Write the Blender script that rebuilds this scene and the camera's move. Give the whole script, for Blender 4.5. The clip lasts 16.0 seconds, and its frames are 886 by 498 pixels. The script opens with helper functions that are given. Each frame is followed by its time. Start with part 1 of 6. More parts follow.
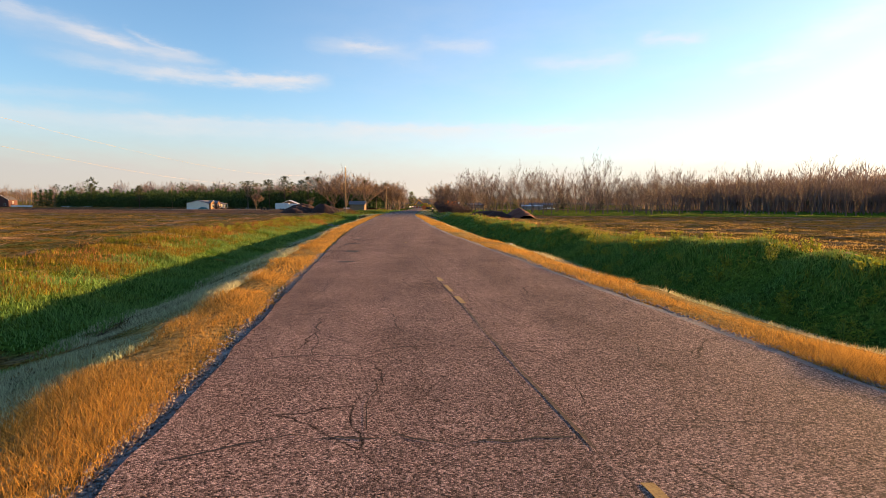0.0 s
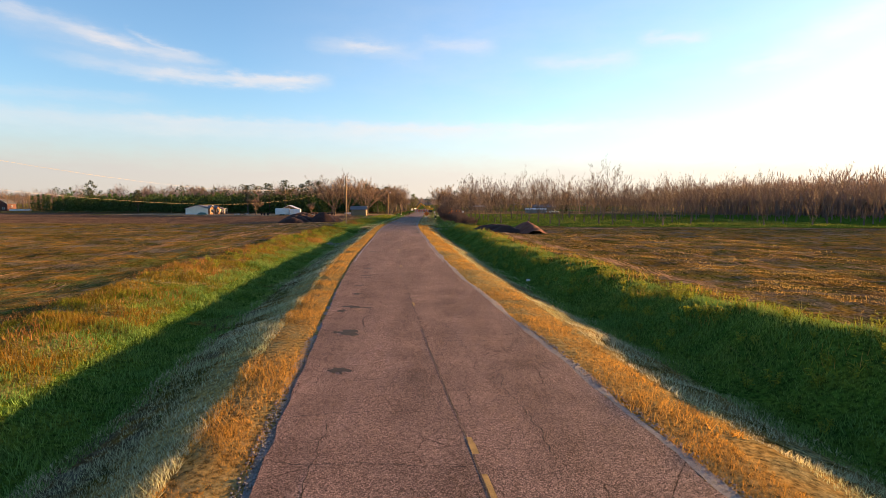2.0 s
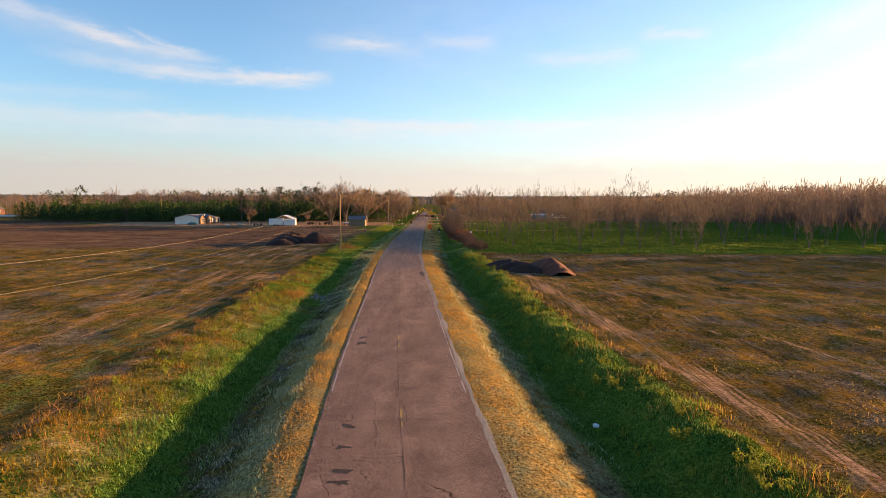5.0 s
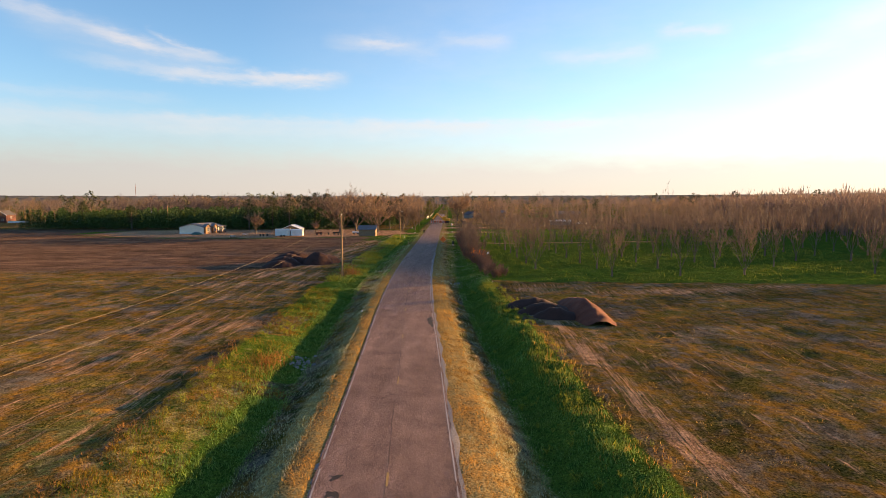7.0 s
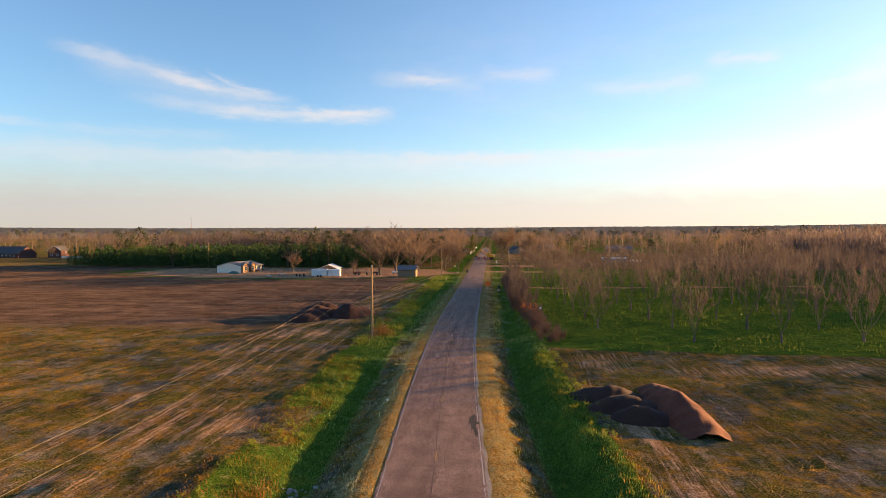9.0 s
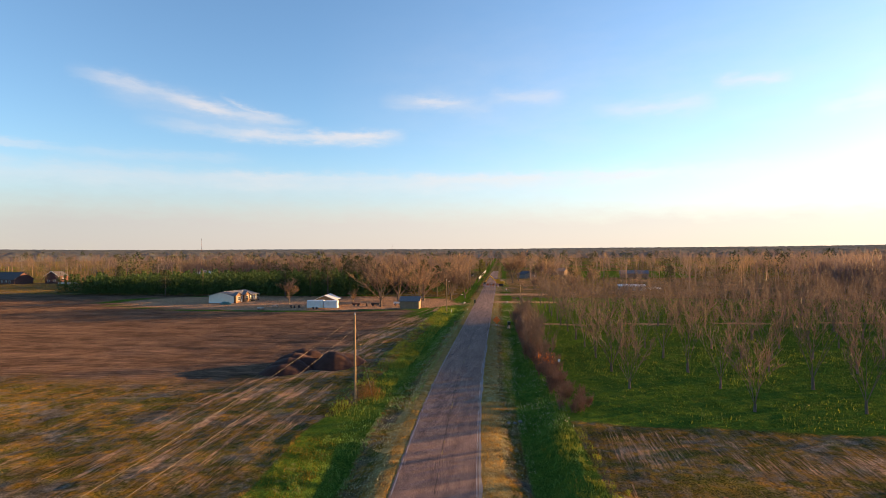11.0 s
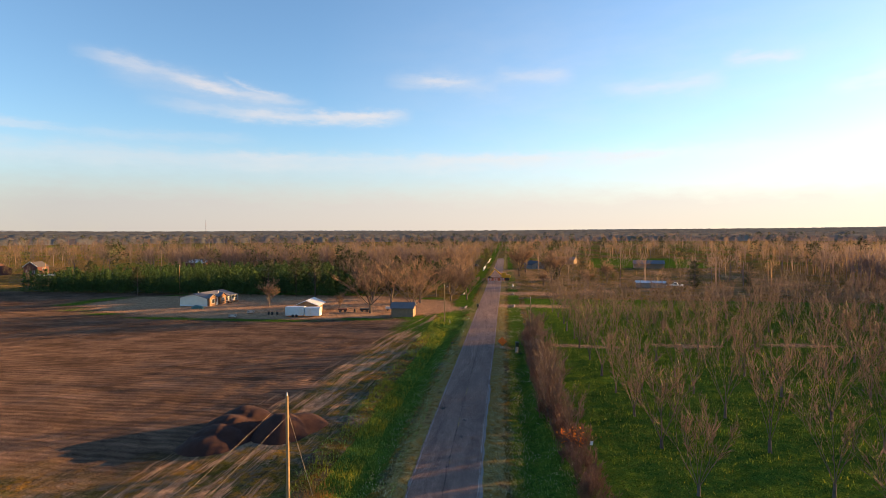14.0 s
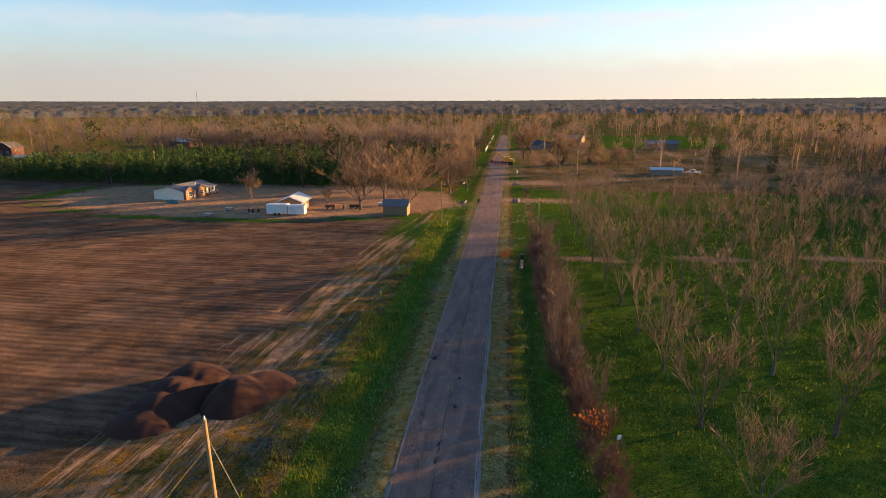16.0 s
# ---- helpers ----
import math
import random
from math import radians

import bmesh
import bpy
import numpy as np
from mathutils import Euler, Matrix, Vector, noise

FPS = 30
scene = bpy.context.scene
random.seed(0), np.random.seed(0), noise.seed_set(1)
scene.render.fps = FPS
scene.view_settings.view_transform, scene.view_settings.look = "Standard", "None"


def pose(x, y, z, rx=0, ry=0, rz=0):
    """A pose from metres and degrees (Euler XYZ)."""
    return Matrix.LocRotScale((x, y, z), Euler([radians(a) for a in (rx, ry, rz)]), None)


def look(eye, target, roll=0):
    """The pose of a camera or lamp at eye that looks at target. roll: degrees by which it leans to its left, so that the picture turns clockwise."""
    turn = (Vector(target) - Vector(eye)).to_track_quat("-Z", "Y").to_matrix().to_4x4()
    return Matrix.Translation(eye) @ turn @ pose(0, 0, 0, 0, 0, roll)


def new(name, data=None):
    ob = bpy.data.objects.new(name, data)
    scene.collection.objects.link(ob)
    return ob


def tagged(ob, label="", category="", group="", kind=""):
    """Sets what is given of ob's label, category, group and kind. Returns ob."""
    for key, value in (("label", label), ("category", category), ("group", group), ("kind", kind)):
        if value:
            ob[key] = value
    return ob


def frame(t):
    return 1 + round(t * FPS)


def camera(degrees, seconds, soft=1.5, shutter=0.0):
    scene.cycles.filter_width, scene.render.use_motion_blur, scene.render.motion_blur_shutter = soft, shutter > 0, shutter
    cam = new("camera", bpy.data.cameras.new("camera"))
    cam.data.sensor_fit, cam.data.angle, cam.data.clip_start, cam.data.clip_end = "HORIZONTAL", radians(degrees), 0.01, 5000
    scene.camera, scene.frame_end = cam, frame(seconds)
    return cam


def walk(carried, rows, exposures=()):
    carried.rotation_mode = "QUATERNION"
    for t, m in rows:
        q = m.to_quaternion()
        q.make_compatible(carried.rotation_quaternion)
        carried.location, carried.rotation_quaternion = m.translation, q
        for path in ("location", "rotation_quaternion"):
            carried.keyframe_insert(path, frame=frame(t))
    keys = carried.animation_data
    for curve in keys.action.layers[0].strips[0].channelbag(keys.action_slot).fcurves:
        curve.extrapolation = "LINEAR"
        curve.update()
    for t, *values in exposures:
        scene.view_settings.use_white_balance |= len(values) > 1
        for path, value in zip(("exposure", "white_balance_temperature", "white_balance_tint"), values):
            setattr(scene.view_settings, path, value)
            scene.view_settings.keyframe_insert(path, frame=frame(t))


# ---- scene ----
cam = camera(79.2, 16.0, soft=0.65)
PATH = [
    (0, (0.137, 1.641, 1.629), (0.105, 3.634, 1.47), 0.25),
    (0.5, (0.143, 2.411, 1.835), (0.105, 4.405, 1.681), 0.23),
    (1, (0.038, 3.215, 2.372), (0.0, 5.208, 2.209), 0.20),
    (1.5, (-0.126, 4.127, 3.005), (-0.165, 6.12, 2.839), 0.17),
    (2, (-0.419, 5.441, 3.652), (-0.457, 7.434, 3.492), 0.15),
    (2.5, (-0.775, 7.108, 4.408), (-0.815, 9.101, 4.251), 0.12),
    (3, (-1.078, 8.984, 5.217), (-1.12, 10.977, 5.054), 0.10),
    (3.5, (-1.314, 10.906, 6.01), (-1.357, 12.898, 5.844), 0.07),
    (4, (-1.538, 12.995, 6.721), (-1.58, 14.988, 6.553), 0.05),
    (4.2, (-1.625, 13.876, 6.997), (-1.667, 15.868, 6.827), 0.04),
    (6.3, (-1.338, 24.119, 10.216), (-1.393, 26.111, 10.045), -0.10),
    (6.5, (-1.356, 25.233, 10.577), (-1.418, 27.224, 10.405), -0.12),
    (7, (-1.508, 28.164, 11.409), (-1.608, 30.154, 11.236), -0.15),
    (7.5, (-1.627, 31.052, 11.97), (-1.78, 33.039, 11.806), -0.17),
    (8, (-1.858, 33.944, 12.623), (-2.062, 35.928, 12.476), -0.19),
    (8.5, (-2.161, 37.042, 13.314), (-2.401, 39.024, 13.203), -0.21),
    (9, (-2.391, 40.085, 13.922), (-2.653, 42.067, 13.865), -0.23),
    (9.5, (-2.503, 43.124, 14.458), (-2.779, 45.105, 14.455), -0.25),
    (12, (-2.999, 59.692, 17.643), (-3.304, 61.668, 17.666), -0.30),
    (12.5, (-3.192, 63.14, 18.522), (-3.501, 65.116, 18.543), -0.30),
    (13, (-3.36, 66.76, 19.397), (-3.672, 68.735, 19.418), -0.29),
    (13.5, (-3.493, 70.265, 20.444), (-3.81, 72.24, 20.449), -0.29),
    (14, (-3.861, 74.146, 21.254), (-4.179, 76.12, 21.204), -0.29),
    (14.5, (-4.207, 77.988, 22.257), (-4.528, 79.954, 22.087), -0.29),
    (15, (-4.601, 81.971, 23.21), (-4.922, 83.918, 22.886), -0.29),
    (15.5, (-5.072, 85.272, 24.228), (-5.388, 87.195, 23.781), -0.28),
    (16, (-5.195, 88.769, 25.283), (-5.509, 90.675, 24.766), -0.28),
]
walk(cam, [(t, look(eye, target, roll)) for t, eye, target, roll in PATH], ((0, 2.03, 7100, 14), (1.2, 2.09, 7100, 14), (5, 2.05, 7050, 14), (12, 2.03, 7000, 14), (16, 2.0, 7000, 14)))

# ---- sky, sun, exposure ----
SUN_AZ, SUN_EL = 60.0, 7.5
world = bpy.data.worlds.new("sky")
scene.world = world
world.use_nodes = True
wn, wl = world.node_tree.nodes, world.node_tree.links
wn.clear()
sky = wn.new("ShaderNodeTexSky")
sky.sky_type = "NISHITA"
sky.sun_disc = False
sky.sun_elevation = radians(SUN_EL)
sky.sun_rotation = radians(SUN_AZ)
sky.altitude, sky.air_density, sky.dust_density, sky.ozone_density = 0, 1.0, 0.35, 3.3


def wmath(op, a, b=None, c=None):
    """One arithmetic node of the sky."""
    k = wn.new("ShaderNodeMath")
    k.operation = op
    for i, v in enumerate((a, b, c)):
        if v is None:
            continue
        if isinstance(v, (int, float)):
            k.inputs[i].default_value = v
        else:
            wl.new(v, k.inputs[i])
    return k.outputs[0]


wco = wn.new("ShaderNodeTexCoord")
wsep = wn.new("ShaderNodeSeparateXYZ")
wl.new(wco.outputs["Generated"], wsep.inputs[0])
AZ = wmath("MULTIPLY", wmath("ARCTAN2", wsep.outputs[0], wsep.outputs[1]), 180 / math.pi)
EL = wmath("MULTIPLY", wmath("ARCSINE", wsep.outputs[2]), 180 / math.pi)
wpos = wn.new("ShaderNodeCombineXYZ")
wl.new(AZ, wpos.inputs[0])
wl.new(wmath("MULTIPLY", EL, 3.0), wpos.inputs[1])


def wnoise(scale, detail, rough=0.6):
    t = wn.new("ShaderNodeTexNoise")
    t.inputs["Scale"].default_value, t.inputs["Detail"].default_value, t.inputs["Roughness"].default_value = scale, detail, rough
    wl.new(wpos.outputs[0], t.inputs["Vector"])
    return t.outputs[0]


FRAY = wnoise(0.42, 6)
BROAD = wnoise(0.16, 4)
EL_FRAYED = wmath("ADD", EL, wmath("MULTIPLY", wmath("SUBTRACT", FRAY, 0.5), 1.5))


def cirrus(a0, a1, e0, slope, curve, thick, amount):
    """A streak of ice cloud from azimuth a0 to a1: height e0 at a0, with slope and curve."""
    u = wmath("SUBTRACT", AZ, a0)
    line = wmath("ADD", wmath("MULTIPLY_ADD", u, slope, e0), wmath("MULTIPLY", wmath("MULTIPLY", u, u), curve))
    q = wmath("DIVIDE", wmath("SUBTRACT", EL_FRAYED, line), thick)
    body = wmath("POWER", 2.718, wmath("MULTIPLY", wmath("MULTIPLY", q, q), -1.0))
    soft = max(0.8, 0.22 * (a1 - a0))
    win = wmath("MULTIPLY", wmath("SMOOTH_MIN", wmath("MAXIMUM", wmath("DIVIDE", u, soft), 0.0), 1.0, 0.3),
                wmath("SMOOTH_MIN", wmath("MAXIMUM", wmath("DIVIDE", wmath("SUBTRACT", a1, AZ), soft), 0.0), 1.0, 0.3))
    return wmath("MULTIPLY", wmath("MULTIPLY", body, win), amount)


streaks = [
    cirrus(-44, -30, 16.0, -0.02, -0.010, 0.55, 0.32),
    cirrus(-36, -22, 14.9, -0.19, 0.006, 0.45, 0.28),
    cirrus(-42, -24, 15.0, -0.06, -0.004, 1.1, 0.20),
    cirrus(-31.3, -25, 15.7, -0.55, 0.045, 0.24, 0.32),
    cirrus(-39, -12.0, 12.6, -0.06, 0.0018, 0.60, 0.30),
    cirrus(-32, -12.5, 11.9, -0.01, 0.002, 0.55, 0.32),
    cirrus(-24, -12.0, 12.4, 0.02, 0.0, 0.35, 0.22),
    cirrus(-15.5, -3.0, 15.9, 0.02, -0.006, 0.75, 0.24),
    cirrus(-12, -6, 16.0, -0.03, 0.0, 0.35, 0.20),
    cirrus(-4.5, 5, 16.3, 0.0, -0.004, 0.65, 0.20),
    cirrus(7, 19, 14.4, -0.02, 0.0, 0.65, 0.28),
    cirrus(18, 25, 16.0, -0.08, 0.0, 0.45, 0.30),
    cirrus(26, 34, 12.5, 0.06, 0.0, 0.6, 0.30),
    cirrus(29, 52, 13.0, 0.32, 0.0, 1.3, 0.40),
    cirrus(-62, -43, 9.5, 0.0, 0.0, 0.28, 0.36),
    cirrus(-46, -27, 9.3, 0.02, 0.0, 0.45, 0.15),
    cirrus(-75, 60, 7.2, 0.004, 0.0, 1.0, 0.35),
    cirrus(-34, -14, 7.9, 0.02, 0.0, 0.35, 0.20),
    cirrus(-18, 22, 8.2, -0.006, 0.0, 0.45, 0.24),
    cirrus(-22, 75, 14.0, 0.0, 0.0, 9.0, 0.16),
    cirrus(-85, 85, 2.0, 0.0, 0.0, 4.2, 0.95),
]
def veiled(under, clouds, left, middle, right, most, uneven=1.5):
    """Ice cloud or haze over the sky, whiter toward the sun."""
    total = clouds[0]
    for s_ in clouds[1:]:
        total = wmath("ADD", total, s_)
    veil = wmath("MINIMUM", wmath("MULTIPLY", total, wmath("MULTIPLY_ADD", BROAD, uneven, 0.95 - 0.5 * uneven)), most)
    ramp_ = wn.new("ShaderNodeValToRGB")
    we = ramp_.color_ramp.elements
    we[0].position, we[0].color = 0.0, (*left, 1)
    we[1].position, we[1].color = 1.0, (*right, 1)
    wm = we.new(0.52)
    wm.color = (*middle, 1)
    wl.new(wmath("DIVIDE", wmath("ADD", AZ, 45.0), 90.0), ramp_.inputs[0])
    mix_ = wn.new("ShaderNodeMix")
    mix_.data_type = "RGBA"
    wl.new(veil, mix_.inputs[0])
    wl.new(under, mix_.inputs[6])
    wl.new(ramp_.outputs[0], mix_.inputs[7])
    return mix_.outputs[2]


hazy = veiled(sky.outputs[0], streaks[-1:], (1.6, 1.54, 1.58), (2.2, 2.0, 1.92), (2.6, 2.38, 2.2), 0.85, 0.3)
clouded = veiled(hazy, streaks[:-1], (2.3, 2.25, 2.3), (2.5, 2.4, 2.35), (2.7, 2.5, 2.35), 0.8)
sky_bg = wn.new("ShaderNodeBackground")
sky_bg.inputs[1].default_value = 0.091
wout = wn.new("ShaderNodeOutputWorld")
wl.new(clouded, sky_bg.inputs[0])
wl.new(sky_bg.outputs[0], wout.inputs[0])

sun_data = bpy.data.lights.new("sun", "SUN")
sun_data.energy, sun_data.angle, sun_data.color = 5.1, radians(0.6), (1.0, 0.59, 0.23)
sun_lamp = new("sun", sun_data)
sx, sy, sz = math.sin(radians(SUN_AZ)) * math.cos(radians(SUN_EL)), math.cos(radians(SUN_AZ)) * math.cos(radians(SUN_EL)), math.sin(radians(SUN_EL))
sun_lamp.matrix_world = look((sx * 300, sy * 300, sz * 300), (0, 0, 0))


# ---- materials ----
def nodes_of(name):
    m = bpy.data.materials.new(name)
    m.use_nodes = True
    t = m.node_tree
    return m, t.nodes, t.links, t.nodes["Principled BSDF"]


def plain(name, colour, rough=0.8, metal=0.0, vary=0.25, scale=3.0, bump=0.15, bump_scale=30.0, island=False, per_object=0.0, spec=0.3):
    """A surface with stains at one scale, grain at another, and fine relief."""
    m, n, l, p = nodes_of(name)
    p.inputs["Roughness"].default_value = rough
    p.inputs["Metallic"].default_value = metal
    p.inputs["Specular IOR Level"].default_value = spec
    co = n.new("ShaderNodeTexCoord")
    big = n.new("ShaderNodeTexNoise")
    big.inputs["Scale"].default_value = scale
    big.inputs["Detail"].default_value = 4
    fine = n.new("ShaderNodeTexNoise")
    fine.inputs["Scale"].default_value = bump_scale
    fine.inputs["Detail"].default_value = 3
    l.new(co.outputs["Object"], big.inputs["Vector"])
    l.new(co.outputs["Object"], fine.inputs["Vector"])
    add = n.new("ShaderNodeMath")
    add.operation = "ADD"
    l.new(big.outputs[0], add.inputs[0])
    l.new(fine.outputs[0], add.inputs[1])
    tone = n.new("ShaderNodeMapRange")
    tone.inputs["From Min"].default_value, tone.inputs["From Max"].default_value = 0.6, 1.4
    tone.inputs["To Min"].default_value, tone.inputs["To Max"].default_value = 1 - vary, 1 + vary
    l.new(add.outputs[0], tone.inputs["Value"])
    value = tone.outputs[0]
    source = None
    if island:
        g = n.new("ShaderNodeNewGeometry")
        source, amount = g.outputs["Random Per Island"], 0.55
    elif per_object:
        g = n.new("ShaderNodeObjectInfo")
        source, amount = g.outputs["Random"], per_object
    if source is not None:
        r = n.new("ShaderNodeMapRange")
        r.inputs["To Min"].default_value, r.inputs["To Max"].default_value = 1 - amount, 1 + amount
        l.new(source, r.inputs["Value"])
        mul = n.new("ShaderNodeMath")
        mul.operation = "MULTIPLY"
        l.new(value, mul.inputs[0])
        l.new(r.outputs[0], mul.inputs[1])
        value = mul.outputs[0]
    mix = n.new("ShaderNodeVectorMath")
    mix.operation = "SCALE"
    mix.inputs[0].default_value = colour
    l.new(value, mix.inputs["Scale"])
    l.new(mix.outputs[0], p.inputs["Base Color"])
    if bump:
        b = n.new("ShaderNodeBump")
        b.inputs["Strength"].default_value = bump
        b.inputs["Distance"].default_value = 0.02
        l.new(fine.outputs[0], b.inputs["Height"])
        l.new(b.outputs[0], p.inputs["Normal"])
    return m


def leafy(name, colour, rough=0.7, through_light=0.35, spread=0.5, other=None):
    """Blades and leaves: each island its own shade, with light passing through."""
    m, n, l, p = nodes_of(name)
    p.inputs["Roughness"].default_value = rough
    p.inputs["Specular IOR Level"].default_value = 0.2
    g = n.new("ShaderNodeNewGeometry")
    co = n.new("ShaderNodeTexCoord")
    patch = n.new("ShaderNodeTexNoise")
    patch.inputs["Scale"].default_value = 0.35
    patch.inputs["Detail"].default_value = 3
    l.new(co.outputs["Object"], patch.inputs["Vector"])
    mix = n.new("ShaderNodeMix")
    mix.data_type = "RGBA"
    mix.inputs[6].default_value = (*colour, 1)
    mix.inputs[7].default_value = (*(other or colour), 1)
    ramp = n.new("ShaderNodeMapRange")
    ramp.inputs["From Min"].default_value, ramp.inputs["From Max"].default_value = 0.35, 0.65
    l.new(patch.outputs[0], ramp.inputs["Value"])
    l.new(ramp.outputs[0], mix.inputs[0])
    r = n.new("ShaderNodeMapRange")
    r.inputs["To Min"].default_value, r.inputs["To Max"].default_value = 1 - spread, 1 + spread
    l.new(g.outputs["Random Per Island"], r.inputs["Value"])
    sc = n.new("ShaderNodeVectorMath")
    sc.operation = "SCALE"
    l.new(mix.outputs[2], sc.inputs[0])
    l.new(r.outputs[0], sc.inputs["Scale"])
    l.new(sc.outputs[0], p.inputs["Base Color"])
    tr = n.new("ShaderNodeBsdfTranslucent")
    l.new(sc.outputs[0], tr.inputs["Color"])
    ms = n.new("ShaderNodeMixShader")
    ms.inputs[0].default_value = through_light
    l.new(p.outputs[0], ms.inputs[1])
    l.new(tr.outputs[0], ms.inputs[2])
    l.new(ms.outputs[0], n["Material Output"].inputs["Surface"])
    return m


def ground_material():
    """Soil and turf, told apart by the sheet's own cover masks: r green turf, g dry straw, b bare soil; alpha: tilled rows."""
    m, n, l, p = nodes_of("turf_and_soil")
    p.inputs["Roughness"].default_value = 1.0
    p.inputs["Diffuse Roughness"].default_value = 0.45
    p.inputs["Specular IOR Level"].default_value = 0.0
    att = n.new("ShaderNodeAttribute")
    att.attribute_name = "cover"
    sep = n.new("ShaderNodeSeparateColor")
    l.new(att.outputs["Color"], sep.inputs[0])
    co = n.new("ShaderNodeTexCoord")

    def noise_tex(scale, detail=5, stretch=None):
        t = n.new("ShaderNodeTexNoise")
        t.inputs["Scale"].default_value = scale
        t.inputs["Detail"].default_value = detail
        t.inputs["Roughness"].default_value = 0.65
        if stretch:
            mp = n.new("ShaderNodeMapping")
            mp.inputs["Scale"].default_value = stretch
            l.new(co.outputs["Object"], mp.inputs[0])
            l.new(mp.outputs[0], t.inputs["Vector"])
        else:
            l.new(co.outputs["Object"], t.inputs["Vector"])
        return t

    def ramp(src, lo, hi, a, b):
        c = n.new("ShaderNodeValToRGB")
        c.color_ramp.elements[0].position, c.color_ramp.elements[1].position = lo, hi
        c.color_ramp.elements[0].color, c.color_ramp.elements[1].color = (*a, 1), (*b, 1)
        l.new(src, c.inputs[0])
        return c.outputs[0]

    def blend(fac, a, b):
        x = n.new("ShaderNodeMix")
        x.data_type = "RGBA"
        l.new(fac, x.inputs[0])
        l.new(a, x.inputs[6])
        l.new(b, x.inputs[7])
        return x.outputs[2]

    def edge(mask, jitter, amount=0.7):
        """A mask with a ragged edge."""
        s1 = n.new("ShaderNodeMath")
        s1.operation = "MULTIPLY_ADD"
        l.new(jitter, s1.inputs[0])
        s1.inputs[1].default_value = amount
        s1.inputs[2].default_value = -amount / 2
        s2 = n.new("ShaderNodeMath")
        s2.operation = "ADD"
        l.new(mask, s2.inputs[0])
        l.new(s1.outputs[0], s2.inputs[1])
        s3 = n.new("ShaderNodeMapRange")
        s3.inputs["From Min"].default_value, s3.inputs["From Max"].default_value = 0.35, 0.65
        l.new(s2.outputs[0], s3.inputs["Value"])
        return s3.outputs[0]

    def scaled(colour, tone):
        sc = n.new("ShaderNodeVectorMath")
        sc.operation = "SCALE"
        l.new(colour, sc.inputs[0])
        l.new(tone, sc.inputs["Scale"])
        return sc.outputs[0]

    def tone(src, lo, hi, a, b):
        g = n.new("ShaderNodeMapRange")
        g.inputs["From Min"].default_value, g.inputs["From Max"].default_value = lo, hi
        g.inputs["To Min"].default_value, g.inputs["To Max"].default_value = a, b
        l.new(src, g.inputs["Value"])
        return g.outputs[0]

    n1, n2, n3, n4 = noise_tex(0.12), noise_tex(1.3, 7), noise_tex(9.0, 6), noise_tex(0.42, 8)
    streak = noise_tex(0.5, 8, (0.09, 1.0, 1.0))
    drill = noise_tex(1.0, 6, (0.16, 2.6, 1.0))
    swath = noise_tex(0.9, 8, (1.0, 0.10, 1.0))
    ruts = noise_tex(1.0, 7, (2.9, 0.15, 1.0))
    # stubble: rusty dead weed, olive regrowth, pale bleached straw in small patches
    rust = ramp(n4.outputs[0], 0.41, 0.57, (0.33, 0.175, 0.034), (0.052, 0.056, 0.018))
    pale = ramp(ruts.outputs[0], 0.40, 0.60, (0.046, 0.042, 0.024), (0.25, 0.182, 0.125))
    field = blend(tone(n2.outputs[0], 0.45, 0.58, 0.0, 0.85), rust, pale)
    field = blend(tone(swath.outputs[0], 0.47, 0.62, 0.0, 0.55), field,
                  ramp(n2.outputs[0], 0.4, 0.62, (0.046, 0.052, 0.016), (0.125, 0.092, 0.040)))
    regrowth = noise_tex(0.21, 7)
    field = blend(tone(regrowth.outputs[0], 0.50, 0.60, 0.0, 0.70), field,
                  ramp(n3.outputs[0], 0.42, 0.60, (0.050, 0.058, 0.012), (0.155, 0.115, 0.022)))
    bare = noise_tex(0.17, 8)
    field = blend(tone(bare.outputs[0], 0.53, 0.62, 0.0, 0.80), field,
                  ramp(n2.outputs[0], 0.38, 0.62, (0.072, 0.066, 0.058), (0.190, 0.165, 0.140)))
    tilled = ramp(streak.outputs[0], 0.40, 0.60, (0.108, 0.070, 0.051), (0.182, 0.111, 0.076))
    tilled = blend(tone(n2.outputs[0], 0.52, 0.68, 0.0, 0.40), tilled, ramp(drill.outputs[0], 0.4, 0.6, (0.048, 0.046, 0.018), (0.28, 0.18, 0.11)))
    rows = n.new("ShaderNodeTexWave")
    rows.bands_direction = "Y"
    rows.inputs["Scale"].default_value = 0.28
    rows.inputs["Distortion"].default_value = 2.2
    rows.inputs["Detail"].default_value = 4
    rows.inputs["Detail Scale"].default_value = 0.35
    l.new(co.outputs["Object"], rows.inputs["Vector"])
    tilled = scaled(tilled, tone(rows.outputs["Fac"], 0.0, 1.0, 0.78, 1.14))
    base = blend(edge(att.outputs["Alpha"], n1.outputs[0], 0.8), field, tilled)
    base = scaled(base, tone(n1.outputs[0], 0.36, 0.64, 0.60, 1.04))
    green = ramp(n2.outputs[0], 0.36, 0.64, (0.034, 0.080, 0.013), (0.074, 0.116, 0.016))
    green = blend(tone(n4.outputs[0], 0.55, 0.70, 0.0, 0.6), green, ramp(n3.outputs[0], 0.4, 0.6, (0.095, 0.072, 0.014), (0.115, 0.12, 0.014)))
    straw = ramp(n2.outputs[0], 0.36, 0.64, (0.32, 0.195, 0.06), (0.22, 0.19, 0.09))
    soil = ramp(n2.outputs[0], 0.36, 0.64, (0.21, 0.118, 0.068), (0.41, 0.25, 0.155))
    c = blend(edge(sep.outputs[0], n2.outputs[0], 1.0), base, green)
